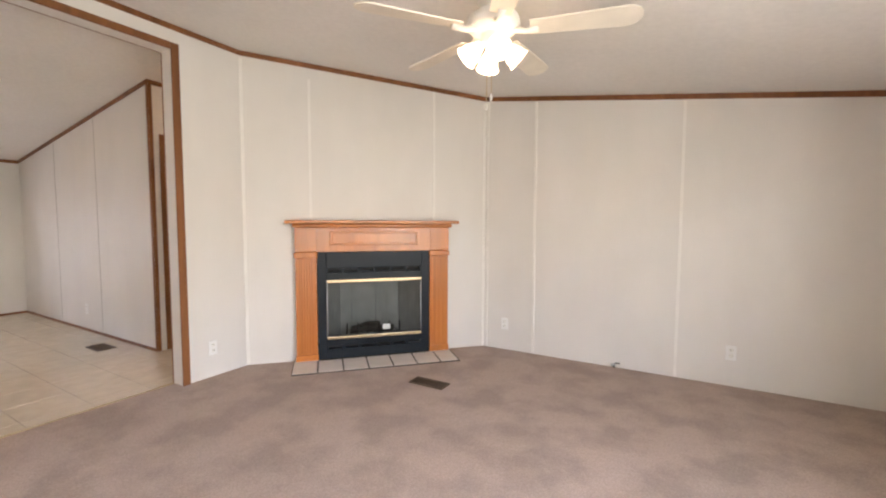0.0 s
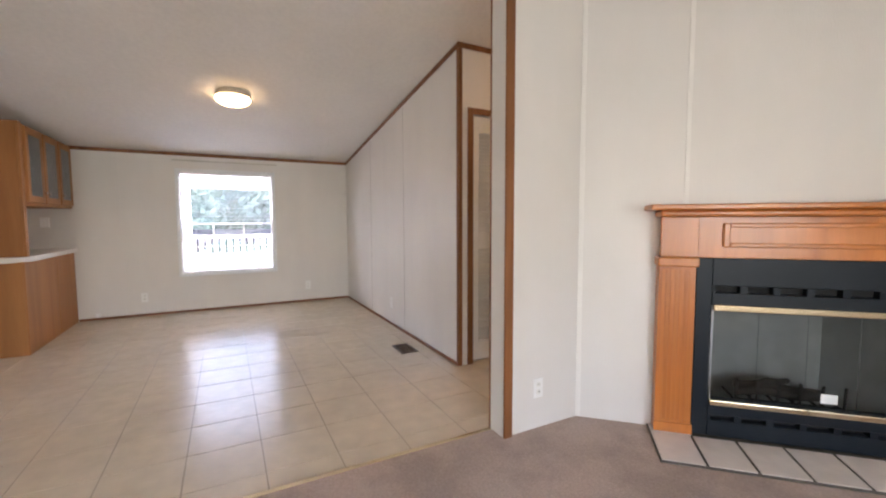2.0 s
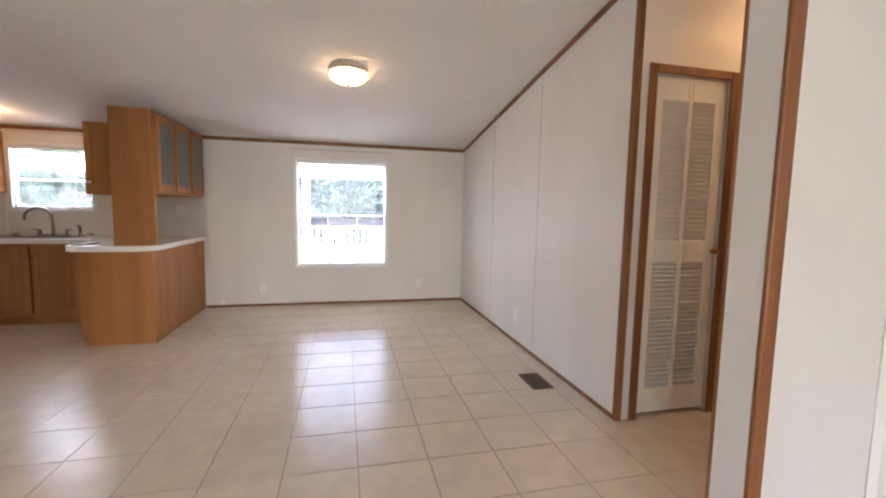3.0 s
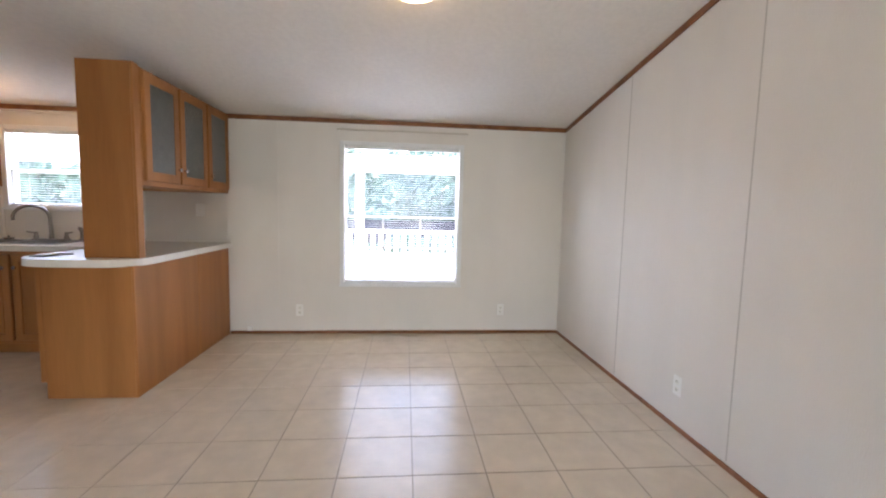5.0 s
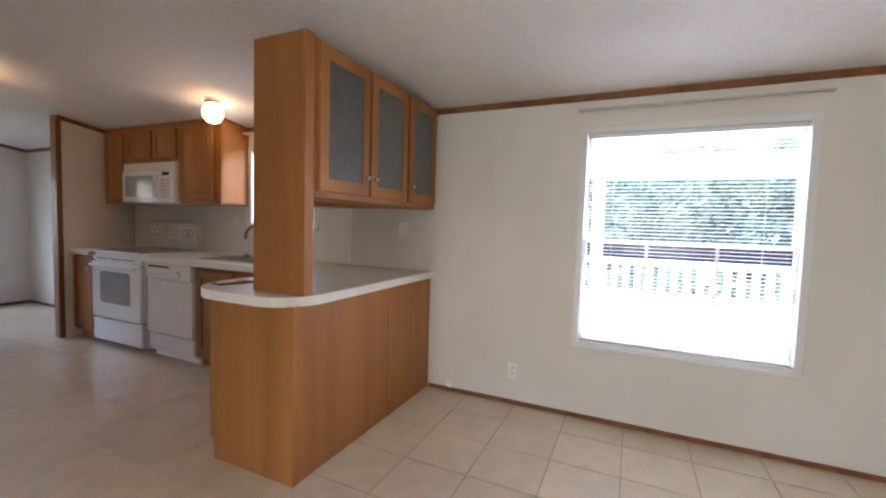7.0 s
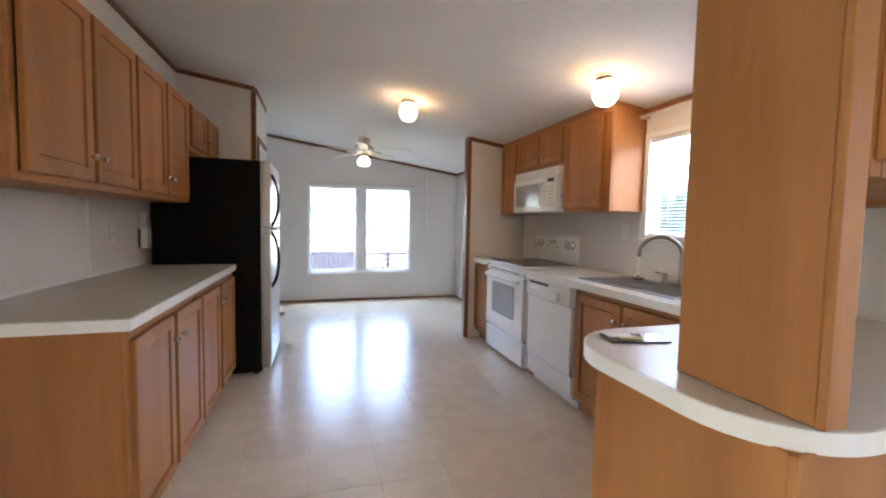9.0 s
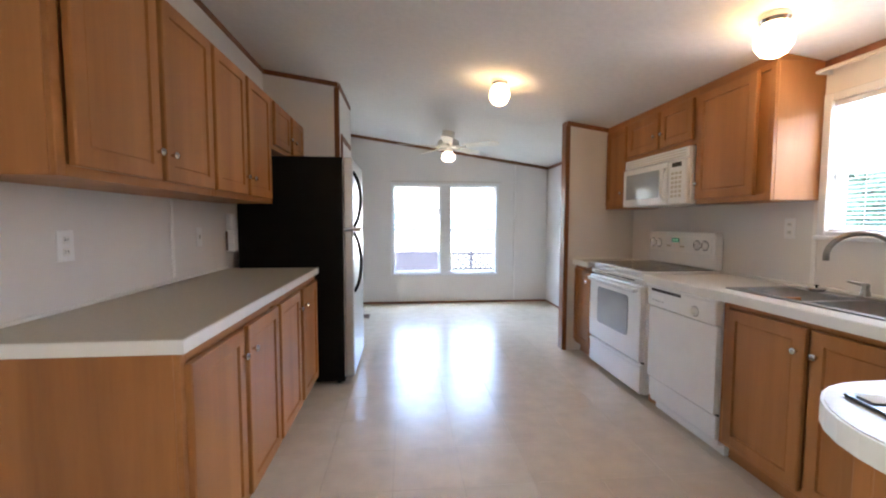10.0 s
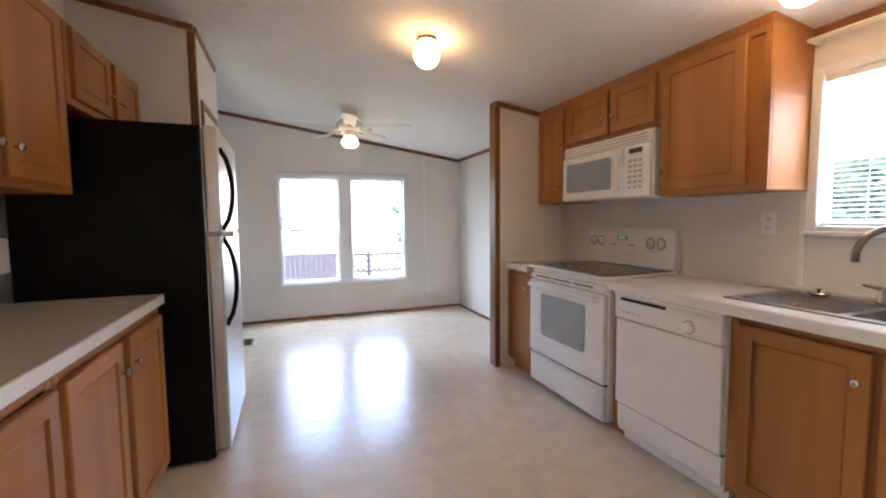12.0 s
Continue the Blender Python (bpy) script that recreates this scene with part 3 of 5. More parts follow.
# lamps added outside, unseen above each window head, to boost the sky light
for at, to, w, h, k, colour in (
        ((XW - 0.55, 0.39, 2.5), (XW + 0.6, 0.39, 1.35), 1.5, 0.8, 0.45, (1.0, 0.98, 0.93)),
        ((XW - 1.6, -2.73, 3.0), (XW + 0.4, -2.73, 1.4), 2.4, 1.1, 0.9, (0.96, 1.0, 0.96)),
        ((-6.355, YS - 0.55, 2.5), (-6.355, YS + 0.6, 1.25), 1.9, 0.8, 0.36, (0.76, 0.93, 1.0))):
    window_light("window_light", at, to, w, h, KITCHEN_W * w * k, colour)

# ---- cabinet parts ----
def knob(parent, x, y, z):
    part("knob", (lambda b: (bmesh.ops.transform(b, matrix=pose(x, y, z, 90), verts=b.verts), b)[1])(lathe([(0.0055, 0), (0.0055, 0.012), (0.014, 0.016), (0.015, 0.022), (0.009, 0.027), (0, 0.028)], 14)), M_CHROME, parent, "satin nickel knob", True)


def door(parent, x0, x1, z0, z1, knob_at=None, y=0.0, glass=False, rail=0.052):
    """An overlay door: one slab with eased edges and a sunk field, standing in front of y."""
    t, r = 0.021, rail
    f = bmesh.new()

    def ring(inset, depth):
        return [f.verts.new(v) for v in ((x0 + inset, depth, z0 + inset), (x1 - inset, depth, z0 + inset), (x1 - inset, depth, z1 - inset), (x0 + inset, depth, z1 - inset))]

    rings = [ring(0, y), ring(0, y - t + 0.004), ring(0.004, y - t), ring(r, y - t), ring(r + 0.002, y - t + 0.010), ring(r + 0.008, y - t + 0.010), ring(r + 0.012, y - t + 0.006)]
    for a, b in zip(rings, rings[1:]):
        for k in range(4):
            f.faces.new((a[k], a[(k + 1) % 4], b[(k + 1) % 4], b[k]))
    f.faces.new(rings[-1])
    f.faces.new(rings[0][::-1])
    bmesh.ops.recalc_face_normals(f, faces=f.faces)
    d = part("door", f, M_OAK, parent)
    if glass:
        part("glass", box(x0 + r + 0.002, x1 - r - 0.002, y - t + 0.003, y - t + 0.0065, z0 + r + 0.002, z1 - r - 0.002), M_FROST, d, "grey frosted glass pane")
    if knob_at:
        knob(d, knob_at[0], y - t, knob_at[1])
    return d


def cabinet(name, m, w, d, z0, z1, doors, label, group, toe=0.0, glass=False, rail=0.052, filler=0.0, basin=0.0):
    """A cabinet unit: local x along its front, y into the wall. doors: (x0, x1, knob side)."""
    e = thing(name, m, label, "cabinet", group)
    b = bmesh.new()
    quad_box(b, 0, w, 0.019, d, z0 + toe, z1 - basin, 0.002)
    if basin:                       # open box round the sink bowls
        zb = z1 - basin + 0.0005
        quad_box(b, 0, 0.018, 0.019, d, zb, z1)
        quad_box(b, w - 0.018, w, 0.019, d, zb, z1)
        quad_box(b, 0.0185, w - 0.0185, 0.019, 0.03, zb, z1)
        quad_box(b, 0.0185, w - 0.0185, d - 0.012, d, zb, z1)
    if toe:
        quad_box(b, 0.002, w - 0.002, 0.06, d, 0.0, toe - 0.0005)
    part("body", b, M_OAK, e)
    ff = bmesh.new()
    s, lo = 0.032, z0 + toe
    quad_box(ff, 0, s, 0, 0.0185, lo, z1, 0.002)
    quad_box(ff, w - s, w, 0, 0.0185, lo, z1, 0.002)
    quad_box(ff, s, w - s, 0, 0.0185, lo, lo + 0.036, 0.002)
    quad_box(ff, s, w - s, 0, 0.0185, z1 - 0.036, z1, 0.002)
    part("face_frame", ff, M_OAK_H, e)
    if filler:
        fl = bmesh.new()
        q = [fl.verts.new(v) for v in ((0, 0, z1 + 0.0005), (w, 0, z1 + 0.0005), (0, 0, z1 + filler), (w, 0, z1 + filler), (0, d, z1 + 0.0005), (w, d, z1 + 0.0005))]
        for f in ((0, 1, 3, 2), (2, 3, 5, 4), (0, 4, 5, 1), (0, 2, 4), (1, 5, 3)):
            fl.faces.new([q[i] for i in f])
        bmesh.ops.recalc_face_normals(fl, faces=fl.faces)
        part("top_filler", fl, M_OAK_H, e)
    for x0, x1, kx, kz in doors:
        bot, top = lo + 0.03, z1 - 0.02 if not toe else z1 - 0.042
        door(e, x0, x1, bot, top, (x1 - 0.03 if kx == "r" else x0 + 0.03, (bot + 0.1 if kz == "low" else top - 0.1)) if kx else None, -0.001, glass, rail)
    return e


UP, BASE = "wall-hung oak kitchen cabinets", "oak base cabinets"
UL = "wall-hung oak cabinet with two recessed-panel doors"
# left run: wall cabinets, then the pair above the refrigerator
XL = -4.83
cabinet("wall_cabinet", pose(XL, -2.332, 0, 0, 0, -90), 0.888, 0.328, 1.352, 2.08, [(0.042, 0.448, "r", "low"), (0.478, 0.874, "l", "low")], UL, UP)
cabinet("wall_cabinet", pose(XL, -3.222, 0, 0, 0, -90), 0.900, 0.328, 1.352, 2.08, [(0.016, 0.405, "r", "low"), (0.441, 0.840, "l", "low")], UL, UP)
cabinet("wall_cabinet", pose(XL, -4.135, 0, 0, 0, -90), 0.875, 0.328, 1.735, 2.08, [(0.03, 0.418, "r", "low"), (0.49, 0.845, "l", "low")], "short oak cabinet hung above the refrigerator", UP)
# left run: base cabinets
BLAB = "oak base cabinet with two recessed-panel doors"
XB = -5.10
cabinet("base_cabinet", pose(XB, -2.362, 0, 0, 0, -90), 0.881, 0.598, 0, 0.858, [(0.024, 0.424, "r", "high"), (0.468, 0.862, "l", "high")], BLAB, BASE, toe=0.09)
cabinet("base_cabinet", pose(XB, -3.245, 0, 0, 0, -90), 0.905, 0.598, 0, 0.858, [(0.018, 0.408, "r", "high"), (0.474, 0.880, "l", "high")], BLAB, BASE, toe=0.09)
ct = thing("countertop", pose(0, 0, 0), "grey-beige laminate countertop with a cream front edge", "countertop")
part("top", box(-5.118, XC - 0.001, -4.16, -2.345, 0.862, 0.902), M_LAM, ct)
part("edge_band", box(-5.126, -5.1185, -4.16, -2.345, 0.860, 0.9005, 0.001), M_EDGE, ct, "cream edge strip")
part("edge_band", box(-5.126, XC - 0.001, -2.3445, -2.337, 0.860, 0.9005, 0.001), M_EDGE, ct, "cream edge strip")
part("backsplash", box(XC - 0.014, XC - 0.0005, -4.16, -2.345, 0.9025, 0.918, 0.003), M_EDGE, ct, "low cream backsplash strip")

# right run: wall cabinets
XU = -7.645
cabinet("wall_cabinet", pose(XU, -4.92, 0, 0, 0, 90), 0.368, 0.284, 1.348, 2.063, [(0.03, 0.35, "r", "low")], "narrow oak wall cabinet beside the microwave", UP, filler=0.04)
cabinet("wall_cabinet", pose(XU, -4.55, 0, 0, 0, 90), 0.838, 0.284, 1.742, 2.063, [(0.028, 0.438, "r", "low"), (0.468, 0.808, "l", "low")], "short oak wall cabinet above the microwave", UP, filler=0.04)
cabinet("wall_cabinet", pose(XU, -3.71, 0, 0, 0, 90), 0.560, 0.284, 1.348, 2.063, [(0.014, 0.466, "l", "low")], "single-door oak wall cabinet beside the window", UP, filler=0.04)
cabinet("wall_cabinet", pose(XU, -2.27, 0, 0, 0, 90), 0.70, 0.284, 1.338, 2.063, [(0.03, 0.36, "l", "low")], "oak corner wall cabinet beside the sink window", UP, filler=0.04)
# right run: base cabinets
XK = -7.365
cabinet("base_cabinet", pose(XK, -4.92, 0, 0, 0, 90), 0.332, 0.56, 0, 0.845, [(0.02, 0.34, "r", "high")], "narrow oak base cabinet beside the range", BASE, toe=0.09)
cabinet("sink_cabinet", pose(XK, -3.088, 0, 0, 0, 90), 0.90, 0.56, 0, 0.845, [(0.045, 0.448, "r", "high"), (0.472, 0.872, "l", "high")], "oak sink base cabinet with two recessed-panel doors", BASE, toe=0.09, basin=0.2)
cabinet("corner_cabinet", pose(XK, -2.186, 0, 0, 0, 90), 0.390, 0.56, 0, 0.845, [(0.02, 0.36, "", "high")], "oak corner base cabinet with a single door", BASE, toe=0.09)

# peninsula
pn = thing("peninsula", pose(-6.55, -1.235, 0), "oak-veneer peninsula base with plain panel back and end", "peninsula")
part("body", box(-1.378, -0.012, -0.54, -0.012, 0.0, 0.834), M_OAK, pn)
part("back_panel", box(-0.797, 0.0, -0.0115, 0.0, 0.0, 0.836, 0.002), M_OAK, pn)
part("back_panel", box(-1.378, -0.803, -0.0115, -0.001, 0.0, 0.836, 0.002), M_OAK, pn)
part("end_panel", box(-0.0115, 0.0, -0.53, -0.013, 0.0, 0.836, 0.002), M_OAK, pn)
part("corner_post", box(-0.014, 0.003, -0.012, 0.003, 0.0, 0.836, 0.003), M_OAK, pn)
part("end_stile", box(-0.07, -0.013, -0.575, -0.541, 0.10, 0.834, 0.003), M_OAK, pn)


def arc(cx, cy, r, a0, a1, n=9):
    return [(cx + r * math.cos(radians(a0 + (a1 - a0) * i / (n - 1))), cy + r * math.sin(radians(a0 + (a1 - a0) * i / (n - 1)))) for i in range(n)]


ZT = 0.879
outline = [(-7.929, -2.30), (-7.34, -2.30), (-7.34, -1.95)] + arc(-6.75, -1.70, 0.25, -90, 0) + arc(-6.71, -1.422, 0.21, 0, 90) + [(-7.929, -1.212)]
wt = thing("worktop", pose(0, 0, 0), "beige laminate worktop with white edge, wrapping from sink run to peninsula", "countertop")
part("top", slab(outline, ZT - 0.042, ZT), M_LAMTOP, wt)
for x0, x1, y0, y1 in ((-7.929, -7.34, -3.765, -3.165), (-7.929, -7.835, -3.165, -2.40), (-7.929, -7.34, -2.40, -2.30), (-7.455, -7.34, -3.165, -2.40)):
    part("top", box(x0, x1, y0, y1, ZT - 0.042, ZT), M_LAMTOP, wt)


def band(pts, off, z0, z1, closed=False):
    """An edge strip that follows a line in plan, standing off to its right."""
    bm = bmesh.new()
    P = [Vector((x, y)) for x, y in pts]
    rows = []
    for i, p in enumerate(P):
        d = (P[min(i + 1, len(P) - 1)] - P[max(i - 1, 0)]).normalized()
        o = Vector((d.y, -d.x)) * off
        rows.append([bm.verts.new((*(p + o * k), z)) for k, z in ((0.05, z0), (1, z0), (1, z1), (0.05, z1))])
    for a, b in zip(rows, rows[1:]):
        for k in range(4):
            bm.faces.new((a[k], a[(k + 1) % 4], b[(k + 1) % 4], b[k]))
    bm.faces.new(rows[0][::-1])
    bm.faces.new(rows[-1])
    bmesh.ops.recalc_face_normals(bm, faces=bm.faces)
    return bm


part("edge_band", band(outline[2:], 0.006, ZT - 0.046, ZT - 0.0015), M_EDGE, wt, "white rounded edge strip")
part("edge_band", box(-7.339, -7.333, -3.765, -1.958, ZT - 0.046, ZT - 0.0015, 0.001), M_EDGE, wt, "white edge strip")
part("backsplash", box(-7.929, -7.915, -3.765, -1.22, ZT + 0.0005, ZT + 0.016, 0.003), M_EDGE, wt, "low white backsplash strip")
sc = thing("countertop", pose(0, 0, 0), "small cream countertop between range and stub wall", "countertop")
part("top", box(-7.929, -7.34, -4.926, -4.595, ZT - 0.042, ZT), M_LAMTOP, sc)
part("edge_band", box(-7.339, -7.333, -4.926, -4.595, ZT - 0.046, ZT - 0.0015, 0.001), M_EDGE, sc)
part("backsplash", box(-7.929, -7.32, -4.9285, -4.914, ZT + 0.0005, ZT + 0.016, 0.003), M_EDGE, sc)

# tall end panel and glass-door cabinets above the peninsula
pp = thing("end_panel", pose(-6.60, -1.23, ZT), "tall oak panel standing on the peninsula worktop", "panel")
part("panel", box(-0.06, 0.0, -0.318, -0.012, 0.001, 2.075 - ZT, 0.003), M_OAK, pp)
part("front_stile", box(-0.06, 0.002, -0.0115, 0.006, 0.001, 2.075 - ZT, 0.003), M_OAK, pp)
cabinet("glass_cabinet", pose(-6.662, -1.225, 0, 0, 0, 180), 0.837, 0.325, 1.338, 2.063, [(0.012, 0.405, "r", "low"), (0.425, 0.825, "l", "low")], "oak wall cabinet with two frosted glass doors", "glass-door cabinets", glass=True, rail=0.06)
cabinet("glass_cabinet", pose(-7.50, -1.225, 0, 0, 0, 180), 0.428, 0.325, 1.338, 2.063, [(0.012, 0.40, "l", "low")], "oak wall cabinet with one frosted glass door", "glass-door cabinets", glass=True, rail=0.06)

# ---- sink and tap ----
sk = thing("kitchen_sink", pose(-7.66, -2.782, ZT), "stainless double-bowl sink set into the worktop", "sink")
rim = bmesh.new()
for x0, x1, y0, y1 in ((-0.205, -0.12, -0.40, 0.40), (0.175, 0.215, -0.40, 0.40), (-0.12, 0.175, -0.40, -0.365), (-0.12, 0.175, 0.365, 0.40), (-0.12, 0.175, -0.015, 0.015)):
    quad_box(rim, x0, x1, y0, y1, 0.0005, 0.006)
part("rim", rim, M_SINK, sk)
for y0, y1 in ((-0.365, -0.015), (0.015, 0.365)):
    b = bmesh.new()
    x0, x1, d, s = -0.12, 0.175, -0.16, 0.03
    hi = [b.verts.new(v) for v in ((x0, y0, 0.004), (x1, y0, 0.004), (x1, y1, 0.004), (x0, y1, 0.004))]
    lo = [b.verts.new(v) for v in ((x0 + s, y0 + s, d), (x1 - s, y0 + s, d), (x1 - s, y1 - s, d), (x0 + s, y1 - s, d))]
    for k in range(4):
        b.faces.new((hi[(k + 1) % 4], hi[k], lo[k], lo[(k + 1) % 4]))
    b.faces.new(lo)
    bmesh.ops.bevel(b, geom=[e for e in b.edges if all(v in lo for v in e.verts)], offset=0.02, segments=3, affect="EDGES")
    bowl = part("bowl", b, M_SINK, sk, smooth=True)
    part("drain", lathe([(0, 0.003), (0.04, 0.003), (0.045, 0.0)], 20, (0.02, (y0 + y1) / 2, -0.159)), M_CHROME, bowl)
fc = thing("faucet", pose(-7.82, -2.69, ZT + 0.006), "satin nickel gooseneck kitchen faucet with two handles", "faucet")
part("base_plate", slab(arc(0, -0.13, 0.028, 180, 360) + arc(0, 0.13, 0.028, 0, 180), 0, 0.012, 0.003), M_NICKEL, fc)
neck = [(0, 0, 0.012), (0, 0, 0.06), (0, -0.005, 0.19)] + [(0.10 - 0.10 * math.cos(radians(a)), -0.07 + 0.065 * math.cos(radians(a)), 0.19 + 0.11 * math.sin(radians(a))) for a in range(15, 171, 14)] + [(0.198, -0.134, 0.175)]
part("spout", tube(neck, [0.02, 0.016] + [0.0125] * (len(neck) - 2), 12), M_NICKEL, fc, smooth=True)
for y in (-0.125, 0.125):
    h = part("handle", lathe([(0.021, 0.012), (0.018, 0.03), (0.013, 0.05), (0.016, 0.06), (0.012, 0.07), (0, 0.072)], 16, (0, y, 0)), M_NICKEL, fc, smooth=True)
    part("lever", tube([(0, y, 0.06), (0.02, y + math.copysign(0.07, y) * 0.9, 0.072)], [0.008, 0.006], 8), M_NICKEL, h)
sp = thing("side_sprayer", pose(-7.82, -2.44, ZT + 0.006), "satin nickel side sprayer standing beside the faucet", "sprayer")
part("collar", lathe([(0.024, 0), (0.022, 0.01), (0.014, 0.022), (0, 0.022)], 16), M_NICKEL, sp, smooth=True)
part("body", tube([(0, 0, 0.02), (0, 0, 0.075), (0.012, 0, 0.105), (0.03, 0, 0.112)], [0.012, 0.014, 0.016, 0.011], 12), M_NICKEL, sp, smooth=True)
for y, lab in ((-3.02, "steel basket strainer resting on the sink ledge"), (-2.33, "steel sink stopper lying beside the sprayer")):
    s = thing("sink_strainer", pose(-7.80, y, ZT + 0.006), lab, "strainer", "sink strainers")
    part("cup", lathe([(0, 0.0), (0.028, 0.0), (0.04, 0.014), (0.042, 0.017), (0, 0.016)], 20), M_CHROME, s, smooth=True)
    part("knob", lathe([(0.004, 0.0165), (0.005, 0.026), (0.012, 0.03), (0, 0.034)], 12), M_BLACK, s, smooth=True)

# ---- range ----
rg = thing("range", pose(-7.355, -4.585, 0, 0, 0, 90), "white freestanding electric range with black glass cooktop", "range")
W = 0.79
part("body", box(0.002, W - 0.002, 0.03, 0.57, 0.03, 0.874, 0.004), M_WHITE, rg)
dr = part("drawer", box(0.006, W - 0.006, 0.0, 0.029, 0.035, 0.245, 0.008, 2), M_WHITE, rg)
part("drawer_lip", box(0.02, W - 0.02, -0.012, -0.0005, 0.222, 0.24, 0.004), M_WHITE, dr)
od = part("oven_door", box(0.006, W - 0.006, -0.008, 0.029, 0.258, 0.79, 0.01, 2), M_WHITE, rg)
part("oven_window", slab(arc(0.19, 0.215, 0.03, 180, 270, 5) + arc(0.595, 0.215, 0.03, 270, 360, 5) + arc(0.595, 0.45, 0.03, 0, 90, 5) + arc(0.19, 0.45, 0.03, 90, 180, 5), 0.0, 0.004), M_OVENGLASS, od, "grey oven door glass")
od.children[0].matrix_basis = pose(0, -0.0085, 0.22, 90, 0, 0)
hd = part("handle", box(0.04, W - 0.04, -0.048, -0.026, 0.742, 0.772, 0.008, 2), M_WHITE, od)
for x in (0.06, W - 0.06):
    part("standoff", box(x - 0.012, x + 0.012, -0.026, -0.0085, 0.747, 0.767), M_WHITE, od)
# dark strip over the white body, painting the shade of the drawer gap
part("door_gap", box(0.004, W - 0.004, 0.022, 0.0295, 0.246, 0.257), M_DARK, rg, "dark strip put in for shade in the gap above the drawer")
part("vent_strip", box(0.012, W - 0.012, 0.004, 0.029, 0.80, 0.84, 0.003), M_WHITE, rg)
for k in range(3):
    part("vent_slot", box(0.08 + k * 0.21, 0.26 + k * 0.21, 0.002, 0.0035, 0.815, 0.823), M_DARK, rg)
part("cooktop_frame", box(0, W, -0.012, 0.56, 0.8745, 0.893, 0.006, 2), M_WHITE, rg)
part("cooktop", box(0.025, W - 0.025, 0.02, 0.52, 0.8935, 0.897, 0.001), M_COOKTOP, rg, "black glass cooktop")
for x, y, r in ((0.2, 0.15, 0.095), (0.56, 0.15, 0.075), (0.2, 0.39, 0.075), (0.56, 0.39, 0.095)):
    part("burner_ring", lathe([(r, 0.8972), (r + 0.004, 0.8976), (r + 0.008, 0.8972)], 28, (x, y, 0)), M_REG, rg)
bg = slab([(0.012, 0.898), (W, 0.898), (W, 1.125), (W - 0.018, 1.158), (0.03, 1.158), (0.012, 1.125)], 0.0, 0.055, 0.008)
bmesh.ops.transform(bg, matrix=pose(0, 0.572, 0, 90, 0, 0), verts=bg.verts)
bgp = part("backguard", bg, M_WHITE, rg)
part("control_panel", box(0.04, W - 0.04, 0.511, 0.5165, 1.0, 1.125, 0.002), M_PLASTIC, bgp)
for x in (0.085, 0.165, 0.615, 0.695):
    part("dial", (lambda b: (bmesh.ops.transform(b, matrix=pose(x, 0.5105, 1.062, 90), verts=b.verts), b)[1])(lathe([(0.028, 0), (0.026, 0.014), (0.02, 0.022), (0, 0.023)], 20)), M_PLASTIC, bgp, "white plastic dial", True)
    part("dial_ring", (lambda b: (bmesh.ops.transform(b, matrix=pose(x, 0.5108, 1.062, 90), verts=b.verts), b)[1])(lathe([(0.029, 0), (0.037, 0.001), (0.038, 0)], 24)), M_GREY, bgp, "grey printed ring")
    part("dial_mark", box(x - 0.003, x + 0.003, 0.485, 0.4875, 1.045, 1.082), M_REG, bgp)
part("clock_display", box(0.33, 0.42, 0.5092, 0.5108, 1.075, 1.105), M_DARK, bgp, "dark clock display")
for x in (0.345, 0.36, 0.38, 0.395):
    part("digit", box(x, x + 0.009, 0.5082, 0.509, 1.082, 1.098), M_DIGIT, bgp, "green lit clock digit")
for k in range(6):
    part("button", box(0.27 + (k % 3) * 0.018 + (k // 3) * 0.16, 0.283 + (k % 3) * 0.018 + (k // 3) * 0.16, 0.509, 0.5108, 1.035, 1.05), M_LAM, bgp)

fil = thing("filler_panel", pose(-7.365, -3.788, 0, 0, 0, 90), "narrow oak filler panel beside the dishwasher", "panel")
part("panel", box(0.002, 0.084, 0.05, 0.55, 0.0, 0.835, 0.002), M_OAK, fil)

# ---- dishwasher ----
dw = thing("dishwasher", pose(-7.352, -3.70, 0, 0, 0, 90), "white built-in dishwasher with a single dial", "dishwasher")
W = 0.605
part("tub", box(0.002, W - 0.002, 0.02, 0.57, 0.06, 0.832), M_WHITE, dw)
part("door", box(0.006, W - 0.006, -0.012, 0.019, 0.225, 0.69, 0.006, 2), M_WHITE, dw)
cpn = part("control_panel", box(0.004, W - 0.004, -0.025, 0.019, 0.696, 0.832, 0.008, 2), M_WHITE, dw)
# no hollow here: a flat dark strip gives the shade of the handle slot
part("handle_recess", box(0.05, 0.33, -0.0265, -0.0245, 0.794, 0.81), M_DARK, cpn, "flat dark strip for the shaded handle slot")
part("dial", (lambda b: (bmesh.ops.transform(b, matrix=pose(0.45, -0.025, 0.742, 90), verts=b.verts), b)[1])(lathe([(0.024, 0), (0.022, 0.012), (0.016, 0.022), (0, 0.023)], 20)), M_PLASTIC, cpn, "", True)
for k in range(4):
    part("button", box(0.06 + k * 0.032, 0.08 + k * 0.032, -0.028, -0.0255, 0.75, 0.768), M_PLASTIC, cpn)
# dark strip over the white tub, painting the shade under the door
part("door_gap", box(0.004, W - 0.004, 0.012, 0.0195, 0.2155, 0.2245), M_DARK, dw, "dark strip put in for shade in the gap under the door")
part("dial_ring", (lambda b: (bmesh.ops.transform(b, matrix=pose(0.45, -0.0252, 0.742, 90), verts=b.verts), b)[1])(lathe([(0.025, 0), (0.029, 0.001), (0.03, 0)], 24)), M_GREY, cpn, "grey printed ring")
part("panel_lip", box(0.004, W - 0.004, -0.034, -0.0255, 0.815, 0.832, 0.003), M_WHITE, cpn)
for x in (0.062, 0.094, 0.126, 0.158):
    part("button_mark", box(x, x + 0.016, -0.0262, -0.0252, 0.733, 0.738), M_GREY, cpn)
